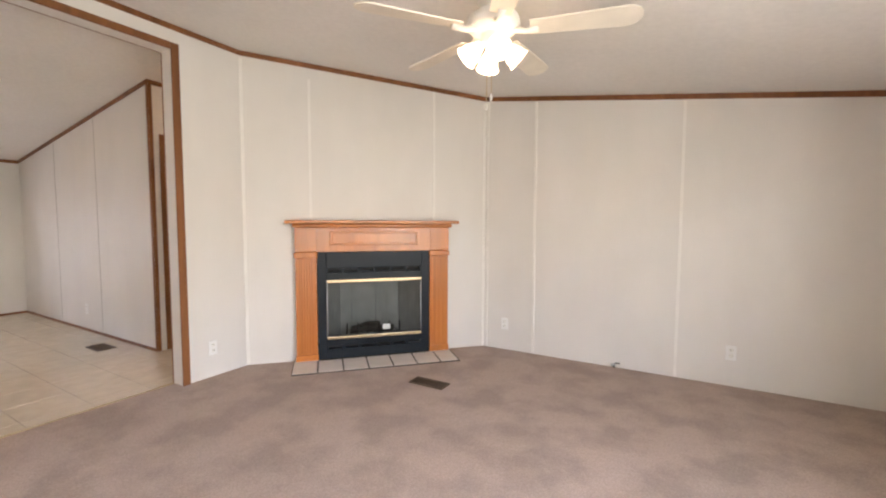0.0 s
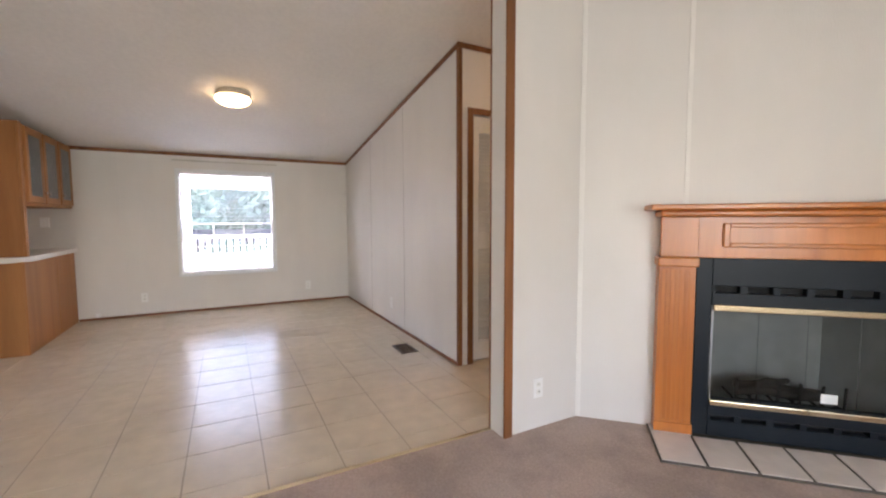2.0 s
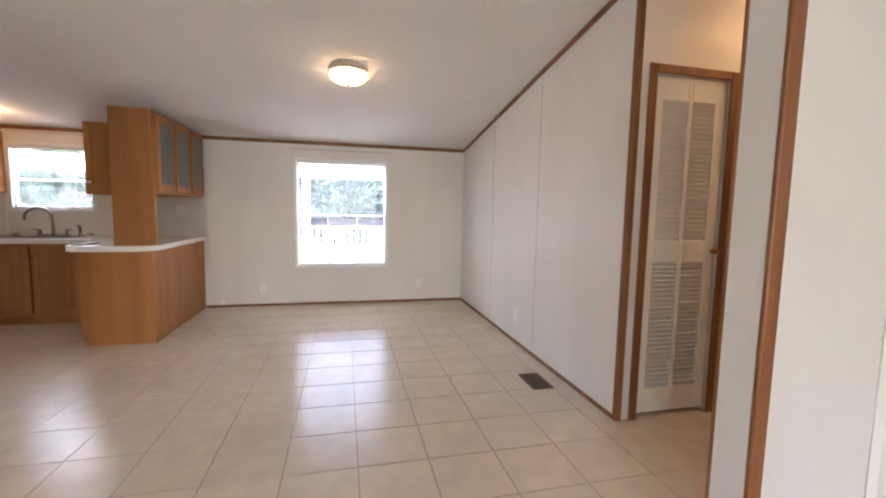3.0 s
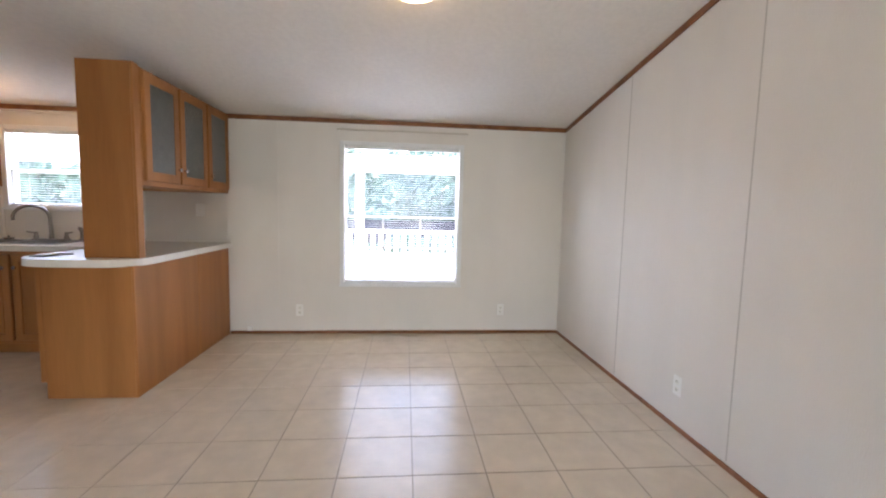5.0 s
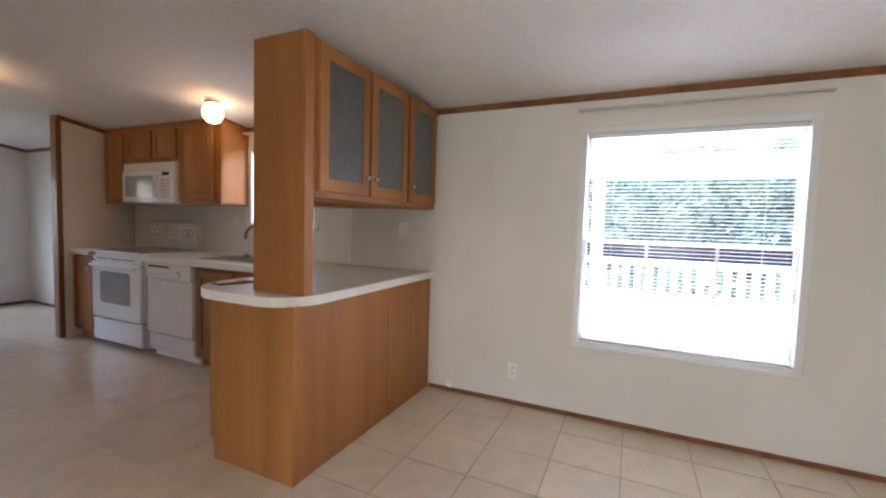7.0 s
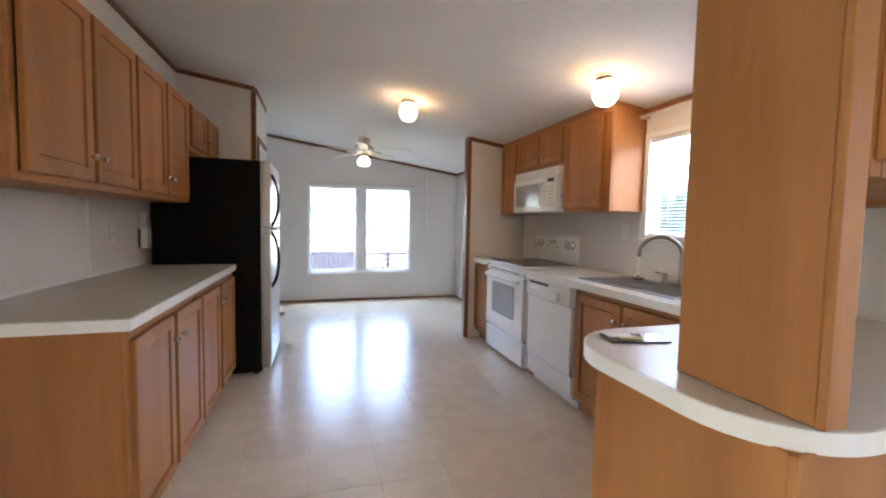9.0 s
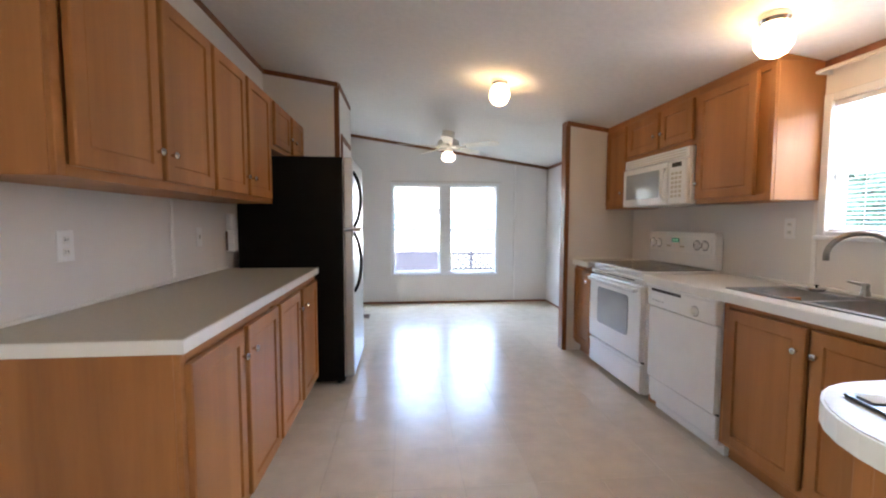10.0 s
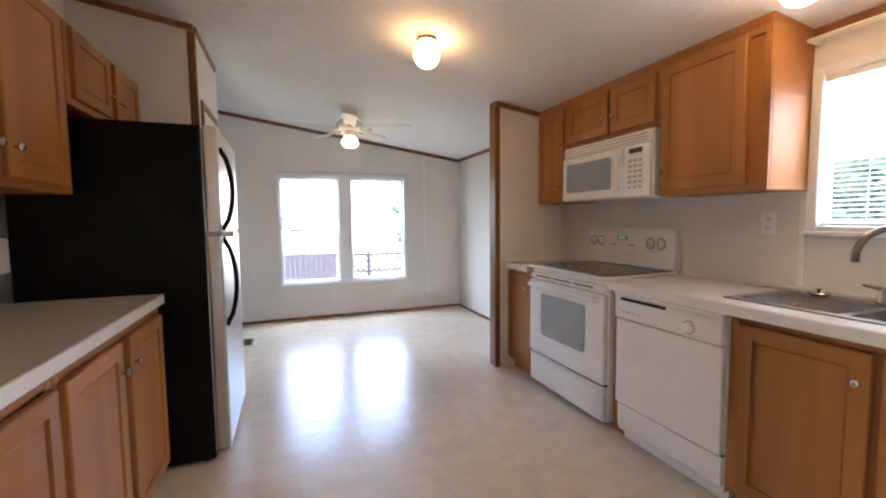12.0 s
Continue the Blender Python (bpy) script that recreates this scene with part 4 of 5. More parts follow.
part("kick_panel", box(0.006, W - 0.006, 0.004, 0.019, 0.085, 0.215, 0.004), M_WHITE, dw)
part("toe_panel", box(0.006, W - 0.006, 0.06, 0.09, 0.0, 0.08), M_PLASTIC, dw)

# ---- microwave ----
mw = thing("microwave", pose(-7.612, -4.54, 1.352, 0, 0, 90), "white over-the-range microwave under the short cabinet", "microwave")
W, H = 0.80, 0.386
part("case", box(0, W, 0.02, 0.316, 0, H, 0.004), M_WHITE, mw)
part("vent_grille", box(0.004, W - 0.004, 0.0, 0.0195, H - 0.075, H - 0.002, 0.006), M_WHITE, mw)
for k in range(3):
    part("vent_slot", box(0.03, W - 0.03, -0.0015, -0.0002, H - 0.062 + k * 0.018, H - 0.056 + k * 0.018), M_LAM, mw)
mdr = part("door", box(0.004, 0.60, -0.012, 0.0195, 0.004, H - 0.079, 0.008, 2), M_WHITE, mw)
part("window", box(0.055, 0.50, -0.0135, -0.0125, 0.06, H - 0.125), M_OVENGLASS, mdr, "grey microwave window")
part("handle", tube([(0.57, -0.015, 0.05), (0.57, -0.04, 0.075), (0.57, -0.043, 0.15), (0.57, -0.04, 0.23), (0.57, -0.015, 0.255)], 0.012, 10), M_WHITE, mdr, smooth=True)
mc = part("control_panel", box(0.604, W - 0.004, -0.012, 0.0195, 0.004, H - 0.079, 0.006), M_WHITE, mw)
part("display", box(0.645, 0.745, -0.0137, -0.0125, 0.258, 0.288), M_DARK, mc, "dark clock display")
for r in range(6):
    for c in range(3):
        part("button", box(0.64 + c * 0.04, 0.668 + c * 0.04, -0.0137, -0.0125, 0.05 + r * 0.031, 0.068 + r * 0.031), M_LAM, mc)

# ---- refrigerator ----
rf = thing("refrigerator", pose(-5.29, -4.245, 0, 0, 0, -90), "top-freezer refrigerator, black sides and stainless doors", "refrigerator")
W = 0.735
part("case", box(0, W, 0.0, 0.745, 0.025, 1.70, 0.006), M_BLACK, rf, "black textured side panels")
for z0, z1, a, b in ((0.06, 1.165, 0.70, 1.15), (1.175, 1.70, 1.19, 1.60)):
    d = part("door", box(0.002, W - 0.002, -0.072, -0.004, z0, z1, 0.014, 3), M_STEEL, rf, "brushed stainless door")
    pts = []
    for i in range(9):
        s = i / 8
        pts.append((0.055, -0.075 - 0.05 * math.sin(math.pi * s) ** 0.7 if 0 < s < 1 else -0.072, a + (b - a) * s))
    part("handle", tube(pts, 0.012, 10), M_BLACK, d, "black bowed handle", True)
part("handle_bracket", box(0.002, 0.075, -0.128, -0.0735, 1.156, 1.184, 0.006, 2), M_CHROME, rf, "bright chrome bracket between the handles")
part("gasket", box(0.008, W - 0.008, -0.0035, -0.0005, 0.06, 1.69), M_PLASTIC, rf)
for x in (0.06, W - 0.06):
    part("foot", lathe([(0.02, 0), (0.02, 0.025)], 12, (x, 0.05, 0)), M_DARK, rf)

# ---- fireplace ----
UC = 1.112
fp = thing("fireplace_mantel", FP @ pose(UC, 0.05, 0), "orange pine fireplace mantel with fluted legs", "fireplace")
hearth_z = 0.02


def P(x0, x1, y0, y1, z0, z1, b=0.003, s=1):
    return box(x0, x1, y0, y1, z0, z1, b, s)


part("shelf", P(-0.765, 0.765, -0.265, 0.0, 1.243, 1.272, 0.008, 2), M_PINE, fp)
part("shelf_moulding", P(-0.71, 0.71, -0.212, -0.001, 1.208, 1.2428, 0.014, 3), M_PINE, fp)
part("frieze", P(-0.68, 0.68, -0.142, -0.001, 0.992, 1.2075), M_PINE, fp)
ip = part("inset_panel", P(-0.385, 0.385, -0.150, -0.1425, 1.062, 1.160, 0.004), M_PINE, fp)
fr = bmesh.new()
for a, b, c, d in ((-0.405, -0.375, 1.05, 1.174), (0.375, 0.405, 1.05, 1.174), (-0.375, 0.375, 1.05, 1.072), (-0.375, 0.375, 1.152, 1.174)):
    quad_box(fr, a, b, -0.160, -0.1425, c, d, 0.005)
part("panel_moulding", fr, M_PINE, ip)
for s in (-1, 1):
    a, b = sorted((s * 0.515, s * 0.695))
    leg = part("leg", P(a, b, -0.128, -0.001, hearth_z, 0.94), M_PINE, fp)
    for k in range(7):
        x = a + 0.024 + k * (b - a - 0.048) / 6
        part("flute_rib", P(x - 0.0085, x + 0.0085, -0.1315, -0.1285, 0.09, 0.925, 0.0014), M_PINE, leg)
    part("plinth", P(a - 0.006, b + 0.006, -0.142, -0.1285, hearth_z, 0.075, 0.004), M_PINE, leg)
    part("capital", P(a - 0.01, b + 0.01, -0.150, -0.001, 0.9405, 0.9915, 0.008, 2), M_PINE, leg)
    part("top_block", P(a, b, -0.150, -0.1425, 0.995, 1.207, 0.003), M_PINE, leg)
fb = thing("fireplace_insert", FP @ pose(UC, 0.05, 0), "black metal fireplace insert with brass-trimmed glass doors", "fireplace")
ff = bmesh.new()
for a, b, c, d in ((-0.512, -0.435, hearth_z, 0.99), (0.435, 0.512, hearth_z, 0.99), (-0.435, 0.435, 0.735, 0.805), (-0.435, 0.435, 0.842, 0.99), (-0.435, 0.435, hearth_z, 0.11), (-0.435, 0.435, 0.138, 0.205)):
    quad_box(ff, a, b, -0.120, -0.02, c, d, 0.003)
for lo, hi in ((0.805, 0.842), (0.11, 0.138)):
    for k in range(7):
        x = -0.435 + k * 0.87 / 6
        quad_box(ff, max(-0.435, x - 0.016), min(0.435, x + 0.016), -0.120, -0.02, lo, hi)
part("surround", ff, M_BLUEBLACK, fb)
# added dark sheets that keep the vent slots looking shaded
for z0, z1 in ((0.806, 0.841), (0.111, 0.137)):
    part("vent_backing", box(-0.434, 0.434, -0.075, -0.068, z0, z1), M_DARK, fb, "dark sheet added behind the vent slots for their shade")
for x in (-0.4315, 0.4245):
    part("door_stile", P(x, x + 0.007, -0.1225, -0.1195, 0.23, 0.711, 0.001), M_STEEL, fb, "thin bright metal door edge")
cav = bmesh.new()
fx = [cav.verts.new(v) for v in ((-0.433, -0.02, 0.09), (0.433, -0.02, 0.09), (0.433, -0.02, 0.85), (-0.433, -0.02, 0.85), (-0.30, 0.38, 0.09), (0.30, 0.38, 0.09), (0.30, 0.38, 0.85), (-0.30, 0.38, 0.85))]
for q in ((0, 1, 5, 4), (3, 7, 6, 2), (0, 4, 7, 3), (1, 2, 6, 5), (4, 5, 6, 7)):
    cav.faces.new([fx[i] for i in q])
part("firebox", cav, M_FIREBRICK, fb, "grey firebox lining behind the glass")
grate = part("grate", box(-0.26, 0.26, 0.06, 0.075, 0.16, 0.175), M_DARK, fb)
for k in range(6):
    part("grate_bar", tube([(-0.25 + k * 0.1, 0.03, 0.30), (-0.25 + k * 0.1, 0.04, 0.168), (-0.25 + k * 0.1, 0.24, 0.168)], 0.008, 6), M_DARK, grate)
for x0, x1, y0, y1, z0, z1, r0 in ((-0.22, 0.20, 0.11, 0.12, 0.20, 0.205, 0.026), (-0.20, 0.22, 0.20, 0.19, 0.205, 0.20, 0.028), (-0.12, 0.06, 0.12, 0.2, 0.245, 0.255, 0.02)):
    part("log", tube([(x0, y0, z0), ((x0 * 2 + x1) / 3, (y0 * 2 + y1) / 3 + 0.01, (z0 * 2 + z1) / 3 + 0.012), ((x0 + x1 * 2) / 3, (y0 + y1 * 2) / 3 - 0.008, (z0 + z1 * 2) / 3), (x1, y1, z1)], [r0 * 0.9, r0, r0 * 1.05, r0 * 0.85], 10), M_LOG, fb, "charred ceramic log", True)
part("brass_trim", P(-0.432, 0.432, -0.145, -0.1205, 0.712, 0.744, 0.006, 2), M_BRASS, fb, "polished brass bar")
part("brass_trim", P(-0.432, 0.432, -0.145, -0.1205, 0.199, 0.229, 0.006, 2), M_BRASS, fb, "polished brass bar")
for a, b in ((-0.43, -0.2155), (-0.215, -0.0003), (0.0003, 0.215), (0.2155, 0.43)):
    gd = part("glass_door", P(a, b, -0.118, -0.108, 0.23, 0.711, 0.002), M_FIREGLASS, fb, "smoked glass door leaf")
    gd.visible_shadow = False
    part("door_edge", P(a, b, -0.1195, -0.1185, 0.2305, 0.236), M_BLUEBLACK, gd)
part("paper_tag", box(0.065, 0.135, -0.1215, -0.119, 0.262, 0.31), M_PAPER, fb, "white paper tag on the glass")
part("door_pull", lathe([(0.009, 0), (0.009, 0.02), (0, 0.022)], 10, (0.0, -0.15, 0.206)), M_BRASS, fb)
he = thing("hearth", FP @ pose(UC, 0, 0), "single row of pale ceramic hearth tiles with dark joints", "hearth")
part("bed", box(-0.722, 0.722, -0.392, -0.002, 0.004, 0.014, 0.002), M_GROUT, he)
x = -0.714
for w in (0.2, 0.205, 0.205, 0.205, 0.205, 0.205, 0.165):
    part("tile", P(x, x + w - 0.008, -0.385, -0.100, 0.0142, 0.0205, 0.002), M_HEARTH, he)
    x += w + 0.0063
for s in (-1, 1):
    part("tile", P(min(s * 0.51, s * 0.714), max(s * 0.51, s * 0.714), -0.093, -0.003, 0.0142, 0.0198, 0.002), M_HEARTH, he)

# ---- louvered closet door ----
ld = thing("door_1", pose(XC, 2.135, 0, 0, 0, 90), "white louvered closet door, closed, in brown casing", "door", kind="structure")
W = 0.50
f = bmesh.new()
for a, b, c, d in ((0.0, 0.06, 0.03, 2.03), (W - 0.075, W, 0.03, 2.03), (0.235, 0.265, 0.03, 2.03), (0.06, 0.235, 0.03, 0.18), (0.265, W - 0.075, 0.03, 0.18), (0.06, 0.235, 0.955, 1.09), (0.265, W - 0.075, 0.955, 1.09), (0.06, 0.235, 1.90, 2.03), (0.265, W - 0.075, 1.90, 2.03)):
    quad_box(f, a, b, 0.012, 0.04, c, d, 0.002)
part("door_frame", f, M_LOUVER, ld)
lou = box(0, 1, -0.003, 0.003, -0.021, 0.021)
lm = bpy.data.meshes.new("louver")
lou.to_mesh(lm)
lou.free()
lm.materials.append(M_LOUVER)
for a, b in ((0.061, 0.234), (0.266, W - 0.076)):
    for lo, hi in ((0.19, 0.95), (1.10, 1.895)):
        z = lo + 0.01
        while z < hi:
            o = new("louver", lm)
            o.parent = ld
            o.matrix_basis = pose(a, 0.026, z, 38) @ Matrix.Diagonal((b - a, 1, 1, 1))
            z += 0.0275
part("door_knob", (lambda b: (bmesh.ops.transform(b, matrix=pose(W - 0.03, 0.012, 1.03, 90), verts=b.verts), b)[1])(lathe([(0.008, 0), (0.008, 0.018), (0.02, 0.024), (0.021, 0.036), (0, 0.042)], 14)), M_TRIM, ld, "small brown wooden knob", True)
part("backing", box(0.0, W, 0.06, 0.07, 0.0, 2.03), M_LOUVER, ld)
for y0, y1, z0, z1 in ((2.078, 2.13, 0.0, 2.085), (2.64, 2.692, 0.0, 2.085), (2.131, 2.639, 2.036, 2.085)):
    upright("door_trim", XC + 0.001, XC + 0.016, y0, y1, z0, z1, "brown wood casing round the louvered door")

# ---- closed door in the pantry side ----
pd = thing("door_2", pose(-5.15, -5.205, 0, 0, 0, -90), "white closed panel door in brown casing beside the refrigerator", "door", kind="structure")
part("leaf", box(0.0, 0.57, -0.008, -0.001, 0.01, 1.998, 0.002), M_LOUVER, pd)
for z0, z1 in ((0.2, 0.85), (1.0, 1.85)):
    part("door_panel", box(0.1, 0.47, -0.014, -0.0085, z0, z1, 0.005), M_LOUVER, pd)

# ---- outlets and registers ----
def plate(m, label, kind="outlet", w=0.07, h=0.115):
    e = thing("wall_outlet" if kind == "outlet" else "light_switch", m, label, kind, "outlets and switches")
    pl = part("cover_plate", box(-w / 2, w / 2, -0.006, 0.0, -h / 2, h / 2, 0.003), M_PLASTIC, e)
    if kind == "outlet":
        for z in (-0.022, 0.022):
            part("receptacle", box(-0.015, 0.015, -0.0085, -0.0062, z - 0.014, z + 0.014, 0.002), M_EDGE, pl)
            for x in (-0.006, 0.006):
                part("slot", box(x - 0.0012, x + 0.0012, -0.009, -0.0086, z - 0.004, z + 0.006), M_DARK, pl)
    else:
        part("toggle", box(-0.006, 0.006, -0.014, -0.0062, -0.012, 0.012, 0.002), M_EDGE, pl)
    return e


OL = "white duplex outlet on the panel wall"
plate(pose(XR + 0.061, 1.89, 0.24, 0, 0, 90), OL)
plate(pose(-1.635, YL, 0.26), OL)
plate(pose(0.21, YL, 0.265), OL)
plate(pose(-6.035, YC, 0.255), OL)
plate(pose(XW, -0.583, 0.232, 0, 0, 90), OL)
plate(pose(XW, 1.40, 0.242, 0, 0, 90), OL)
plate(pose(XW, -1.477, 1.18, 0, 0, 90), "white double switch plate under the glass cabinets", "switch", 0.085)
plate(pose(XW, -3.307, 1.195, 0, 0, 90), "white duplex outlet above the dishwasher counter")
plate(pose(XC, -2.778, 1.14, 0, 0, -90), "white duplex outlet above the laminate counter", "outlet", 0.08)
plate(pose(XC, -3.77, 1.137, 0, 0, -90), "white single switch above the laminate counter", "switch")
ph = thing("phone_jack_box", pose(XC, -4.19, 1.02, 0, 0, -90), "white plastic holder on the wall beside the refrigerator", "wall holder")
part("case", box(-0.045, 0.03, -0.06, 0, 0.0, 0.15, 0.006), M_PLASTIC, ph)
part("tube", box(-0.03, 0.03, -0.04, 0, 0.151, 0.262, 0.008), M_PLASTIC, ph)
part("side_slot", box(-0.0500, -0.0455, -0.018, -0.004, 0.008, 0.142, 0.001), M_REG, ph, "dark edge of the holder")
jk = thing("phone_jack", pose(XW, -1.05, 0.044, 0, 0, 90), "small white cable jack above the base moulding", "cable jack")
part("cover", box(-0.022, 0.022, -0.02, 0, -0.015, 0.03, 0.004), M_PLASTIC, jk)
cs = thing("cable_stub", pose(-0.62, YL - 0.03, 0.0), "short dark cable end sticking up from the carpet", "cable")
part("cable", tube([(0, 0.02, 0.004), (0, 0.0, 0.035), (0.02, -0.012, 0.055), (0.05, -0.02, 0.058)], 0.006, 8), M_BLACK, cs)
part("connector", tube([(-0.02, -0.005, 0.03), (0.012, -0.012, 0.042)], 0.011, 8), M_STEEL, cs)


def register(m, w, d, label):
    e = thing("floor_register", m, label, "floor vent", "floor registers")
    fr = bmesh.new()
    for a, b, c, dd in ((0, w, 0, 0.018), (0, w, d - 0.018, d), (0, 0.018, 0.018, d - 0.018), (w - 0.018, w, 0.018, d - 0.018)):
        quad_box(fr, a, b, c, dd, 0, 0.008, 0.002)
    part("frame", fr, M_REG, e)
    part("well", box(0.018, w - 0.018, 0.018, d - 0.018, 0, 0.0015), M_DARK, e)
    k = 0.026
    while k < w - 0.024:
        part("slat", box(k, k + 0.006, 0.018, d - 0.018, 0.0016, 0.006), M_REG, e)
        k += 0.016
    return e


register(pose(-1.965, 2.575, 0.005), 0.30, 0.135, "brown metal floor register set in the carpet")
register(pose(-5.262, 1.70, 0.001), 0.27, 0.16, "brown metal floor register in the vinyl floor")
register(pose(-5.19, -6.62, 0.001, 0, 0, 90), 0.22, 0.10, "brown metal floor register near the nook wall")

# booklet tray on the peninsula
tr = thing("booklet_stack", pose(-6.71, -1.815, ZT + 0.001, 0, 0, -13), "dark folder with papers and a yellow card on the worktop", "papers")
part("folder", box(-0.095, 0.10, -0.048, 0.048, 0.0, 0.006, 0.002), M_COOKTOP, tr)
part("card", box(-0.015, 0.055, -0.022, 0.02, 0.0065, 0.008), M_YELLOW, tr, "yellow card")
part("sheet", box(0.005, 0.088, -0.04, 0.006, 0.0085, 0.0095), M_PAPER, tr, "white sheet")

# ---- lamps and fans ----
def globe_lamp(x, y):
    z = ceil_z(x)
    e = thing("ceiling_lamp", pose(x, y, z), "lit white glass globe lamp on a metal ceiling fitting", "ceiling lamp", "kitchen globe lamps")
    part("canopy", lathe([(0, 0.012), (0.062, 0.012), (0.062, -0.018), (0.052, -0.034), (0, -0.034)], 28), M_CHROME, e, smooth=False)
    g = part("globe", lathe([(0.045, -0.0345), (0.066, -0.06), (0.076, -0.095), (0.072, -0.13), (0.052, -0.163), (0.025, -0.178), (0, -0.181)], 28), M_LAMP, e, "lit frosted glass globe", True)
    return e


globe_lamp(-6.455, -4.26)
globe_lamp(-7.385, -2.90)
dm = thing("ceiling_dome_lamp", pose(-5.95, 0.45, ceil_z(-5.95) - 0.012), "lit glass dome ceiling lamp with a metal rim", "ceiling lamp")
part("rim", lathe([(0, 0.03), (0.14, 0.03), (0.15, -0.014), (0.145, -0.022), (0.12, -0.024)], 40), M_CHROME, dm)
part("dome", lathe([(0.12, -0.0245), (0.146, -0.032), (0.15, -0.046), (0.135, -0.07), (0.10, -0.092), (0.05, -0.105), (0, -0.107)], 36), M_DOME, dm, "lit ribbed glass dome", True)
part("finial", lathe([(0.012, -0.1075), (0.014, -0.115), (0.006, -0.125), (0, -0.126)], 12), M_CHROME, dm, smooth=True)
hl = thing("hall_ceiling_lamp", pose(-4.0, 3.25, ceil_z(-4.0)), "lit glass dome lamp on the hall ceiling", "ceiling lamp")
part("rim", lathe([(0, 0.03), (0.12, 0.03), (0.12, -0.03)], 28), M_CHROME, hl)
part("dome", lathe([(0.11, -0.0305), (0.09, -0.07), (0.04, -0.09), (0, -0.092)], 28), M_HALL, hl, "lit glass dome", True)


def fan(x, y, drop, blade, turn, label, shades):
    z = ceil_z(x)
    e = thing("ceiling_fan", pose(x, y, z - drop), label, "ceiling fan", "ceiling fans")
    part("canopy", lathe([(0, drop + 0.01), (0.075, drop + 0.01), (0.075, drop - 0.03), (0.06, 0.09), (0, 0.09)], 28), M_FANWHITE, e, smooth=False)
    part("motor", lathe([(0.0, 0.09), (0.075, 0.088), (0.125, 0.055), (0.135, 0.02), (0.11, -0.01), (0.06, -0.022), (0, -0.022)], 36), M_FANWHITE, e, smooth=True)
    part("switch_housing", lathe([(0.055, -0.0225), (0.058, -0.06), (0.04, -0.085), (0, -0.086)], 28), M_FANWHITE, e, smooth=True)
    for k in range(5):
        a = turn + 72 * k
        arm = tube([(0.1, 0, -0.004), (0.16, 0, -0.022), (0.22, 0, -0.014)], [0.02, 0.012, 0.018], 8)
        bmesh.ops.transform(arm, matrix=pose(0, 0, 0, 0, 0, a), verts=arm.verts)
        ap = part("blade_arm", arm, M_FANWHITE, e, smooth=True)
        out = [(0.18, -0.05), (blade - 0.05, -0.07)] + arc(blade - 0.045, 0, 0.07, -75, 75, 7) + [(blade - 0.05, 0.07), (0.18, 0.05)]
        bl = slab(out, -0.004, 0.003)
        bmesh.ops.transform(bl, matrix=pose(0, 0, -0.004, 0, 0, a) @ pose(0, 0, 0, -11), verts=bl.verts)
        part("blade", bl, M_BLADE, ap, "white fan blade")
    for k in range(shades):
        a = 360 / shades * k + turn + 20
        tilt = 48 if shades > 1 else 0
        off = 0.062 if shades > 1 else 0.0
        sh = lathe([(0.022, 0), (0.03, -0.02), (0.05, -0.06), (0.052, -0.085), (0.06, -0.1)] if shades > 1 else [(0.05, 0), (0.075, -0.03), (0.085, -0.07), (0.06, -0.105), (0, -0.115)], 20)
        bmesh.ops.transform(sh, matrix=pose(0, 0, -0.075, 0, 0, a) @ pose(off, 0, 0) @ pose(0, 0, 0, 0, -tilt, 0), verts=sh.verts)
        part("lamp_shade", sh, M_SHADE, e, "lit frosted glass shade", True)
    for k, (dx, ln) in enumerate(((0.012, 0.24), (-0.012, 0.28)) if shades > 1 else ()):
        ch = part("pull_chain", tube([(dx, -0.04, -0.08), (dx, -0.045, -0.08 - ln)], 0.002, 5), M_BRASS, e)
        part("pull_knob", lathe([(0.003, 0), (0.008, -0.02), (0.006, -0.035), (0, -0.036)], 10, (dx, -0.045, -0.08 - ln)), M_FANWHITE, ch, smooth=True)
    return e


fan(-1.0, 1.92, 0.165, 0.66, 15, "white five-blade ceiling fan with lit glass shades", 4)
fan(-6.275, -6.17, 0.17, 0.60, 10, "white ceiling fan with one lit glass bowl", 1)

# ---- outdoors ----
gd = bmesh.new()
quad_box(gd, -400, 400, -400, 400, -0.9, -0.6)
struct("ground", gd, M_GRASS, "green lawn round the house", "ground")

dk = tagged(obj("deck", box(XW - T - 2.2, XW - T - 0.002, -5.2, 3.2, -0.14, -0.06), M_DECK), "white painted porch deck outside the dining window", "deck", kind="structure")
rl = thing("porch_railing", pose(-9.75, -5.2, -0.06), "white wooden porch railing with square balusters", "railing")
part("top_rail", box(-0.05, 0.05, 0, 8.4, 0.955, 1.0, 0.006), M_DECK, rl)
part("bottom_rail", box(-0.03, 0.03, 0, 8.4, 0.62, 0.68, 0.004), M_DECK, rl)
part("kick_board", box(-0.012, 0.012, 0, 8.4, 0.0, 0.6195), M_DECK, rl)
bal = box(-0.02, 0.02, -0.027, 0.027, 0.6805, 0.9545)
bme = bpy.data.meshes.new("baluster")
bal.to_mesh(bme)
bal.free()
bme.materials.append(M_DECK)
for i in range(77):
    o = new("baluster", bme)
    o.parent = rl
    o.matrix_basis = pose(0, 0.10 + i * 0.108, 0)
for y in (0.05, 2.5, 4.99, 8.35):
    part("post", box(-0.055, 0.055, y - 0.055, y + 0.055, 0.0, 1.80, 0.004), M_DECK, rl)
part("header", box(-0.06, 0.06, 0, 8.4, 1.8005, 2.03, 0.006), M_DECK, rl, "white porch header beam")


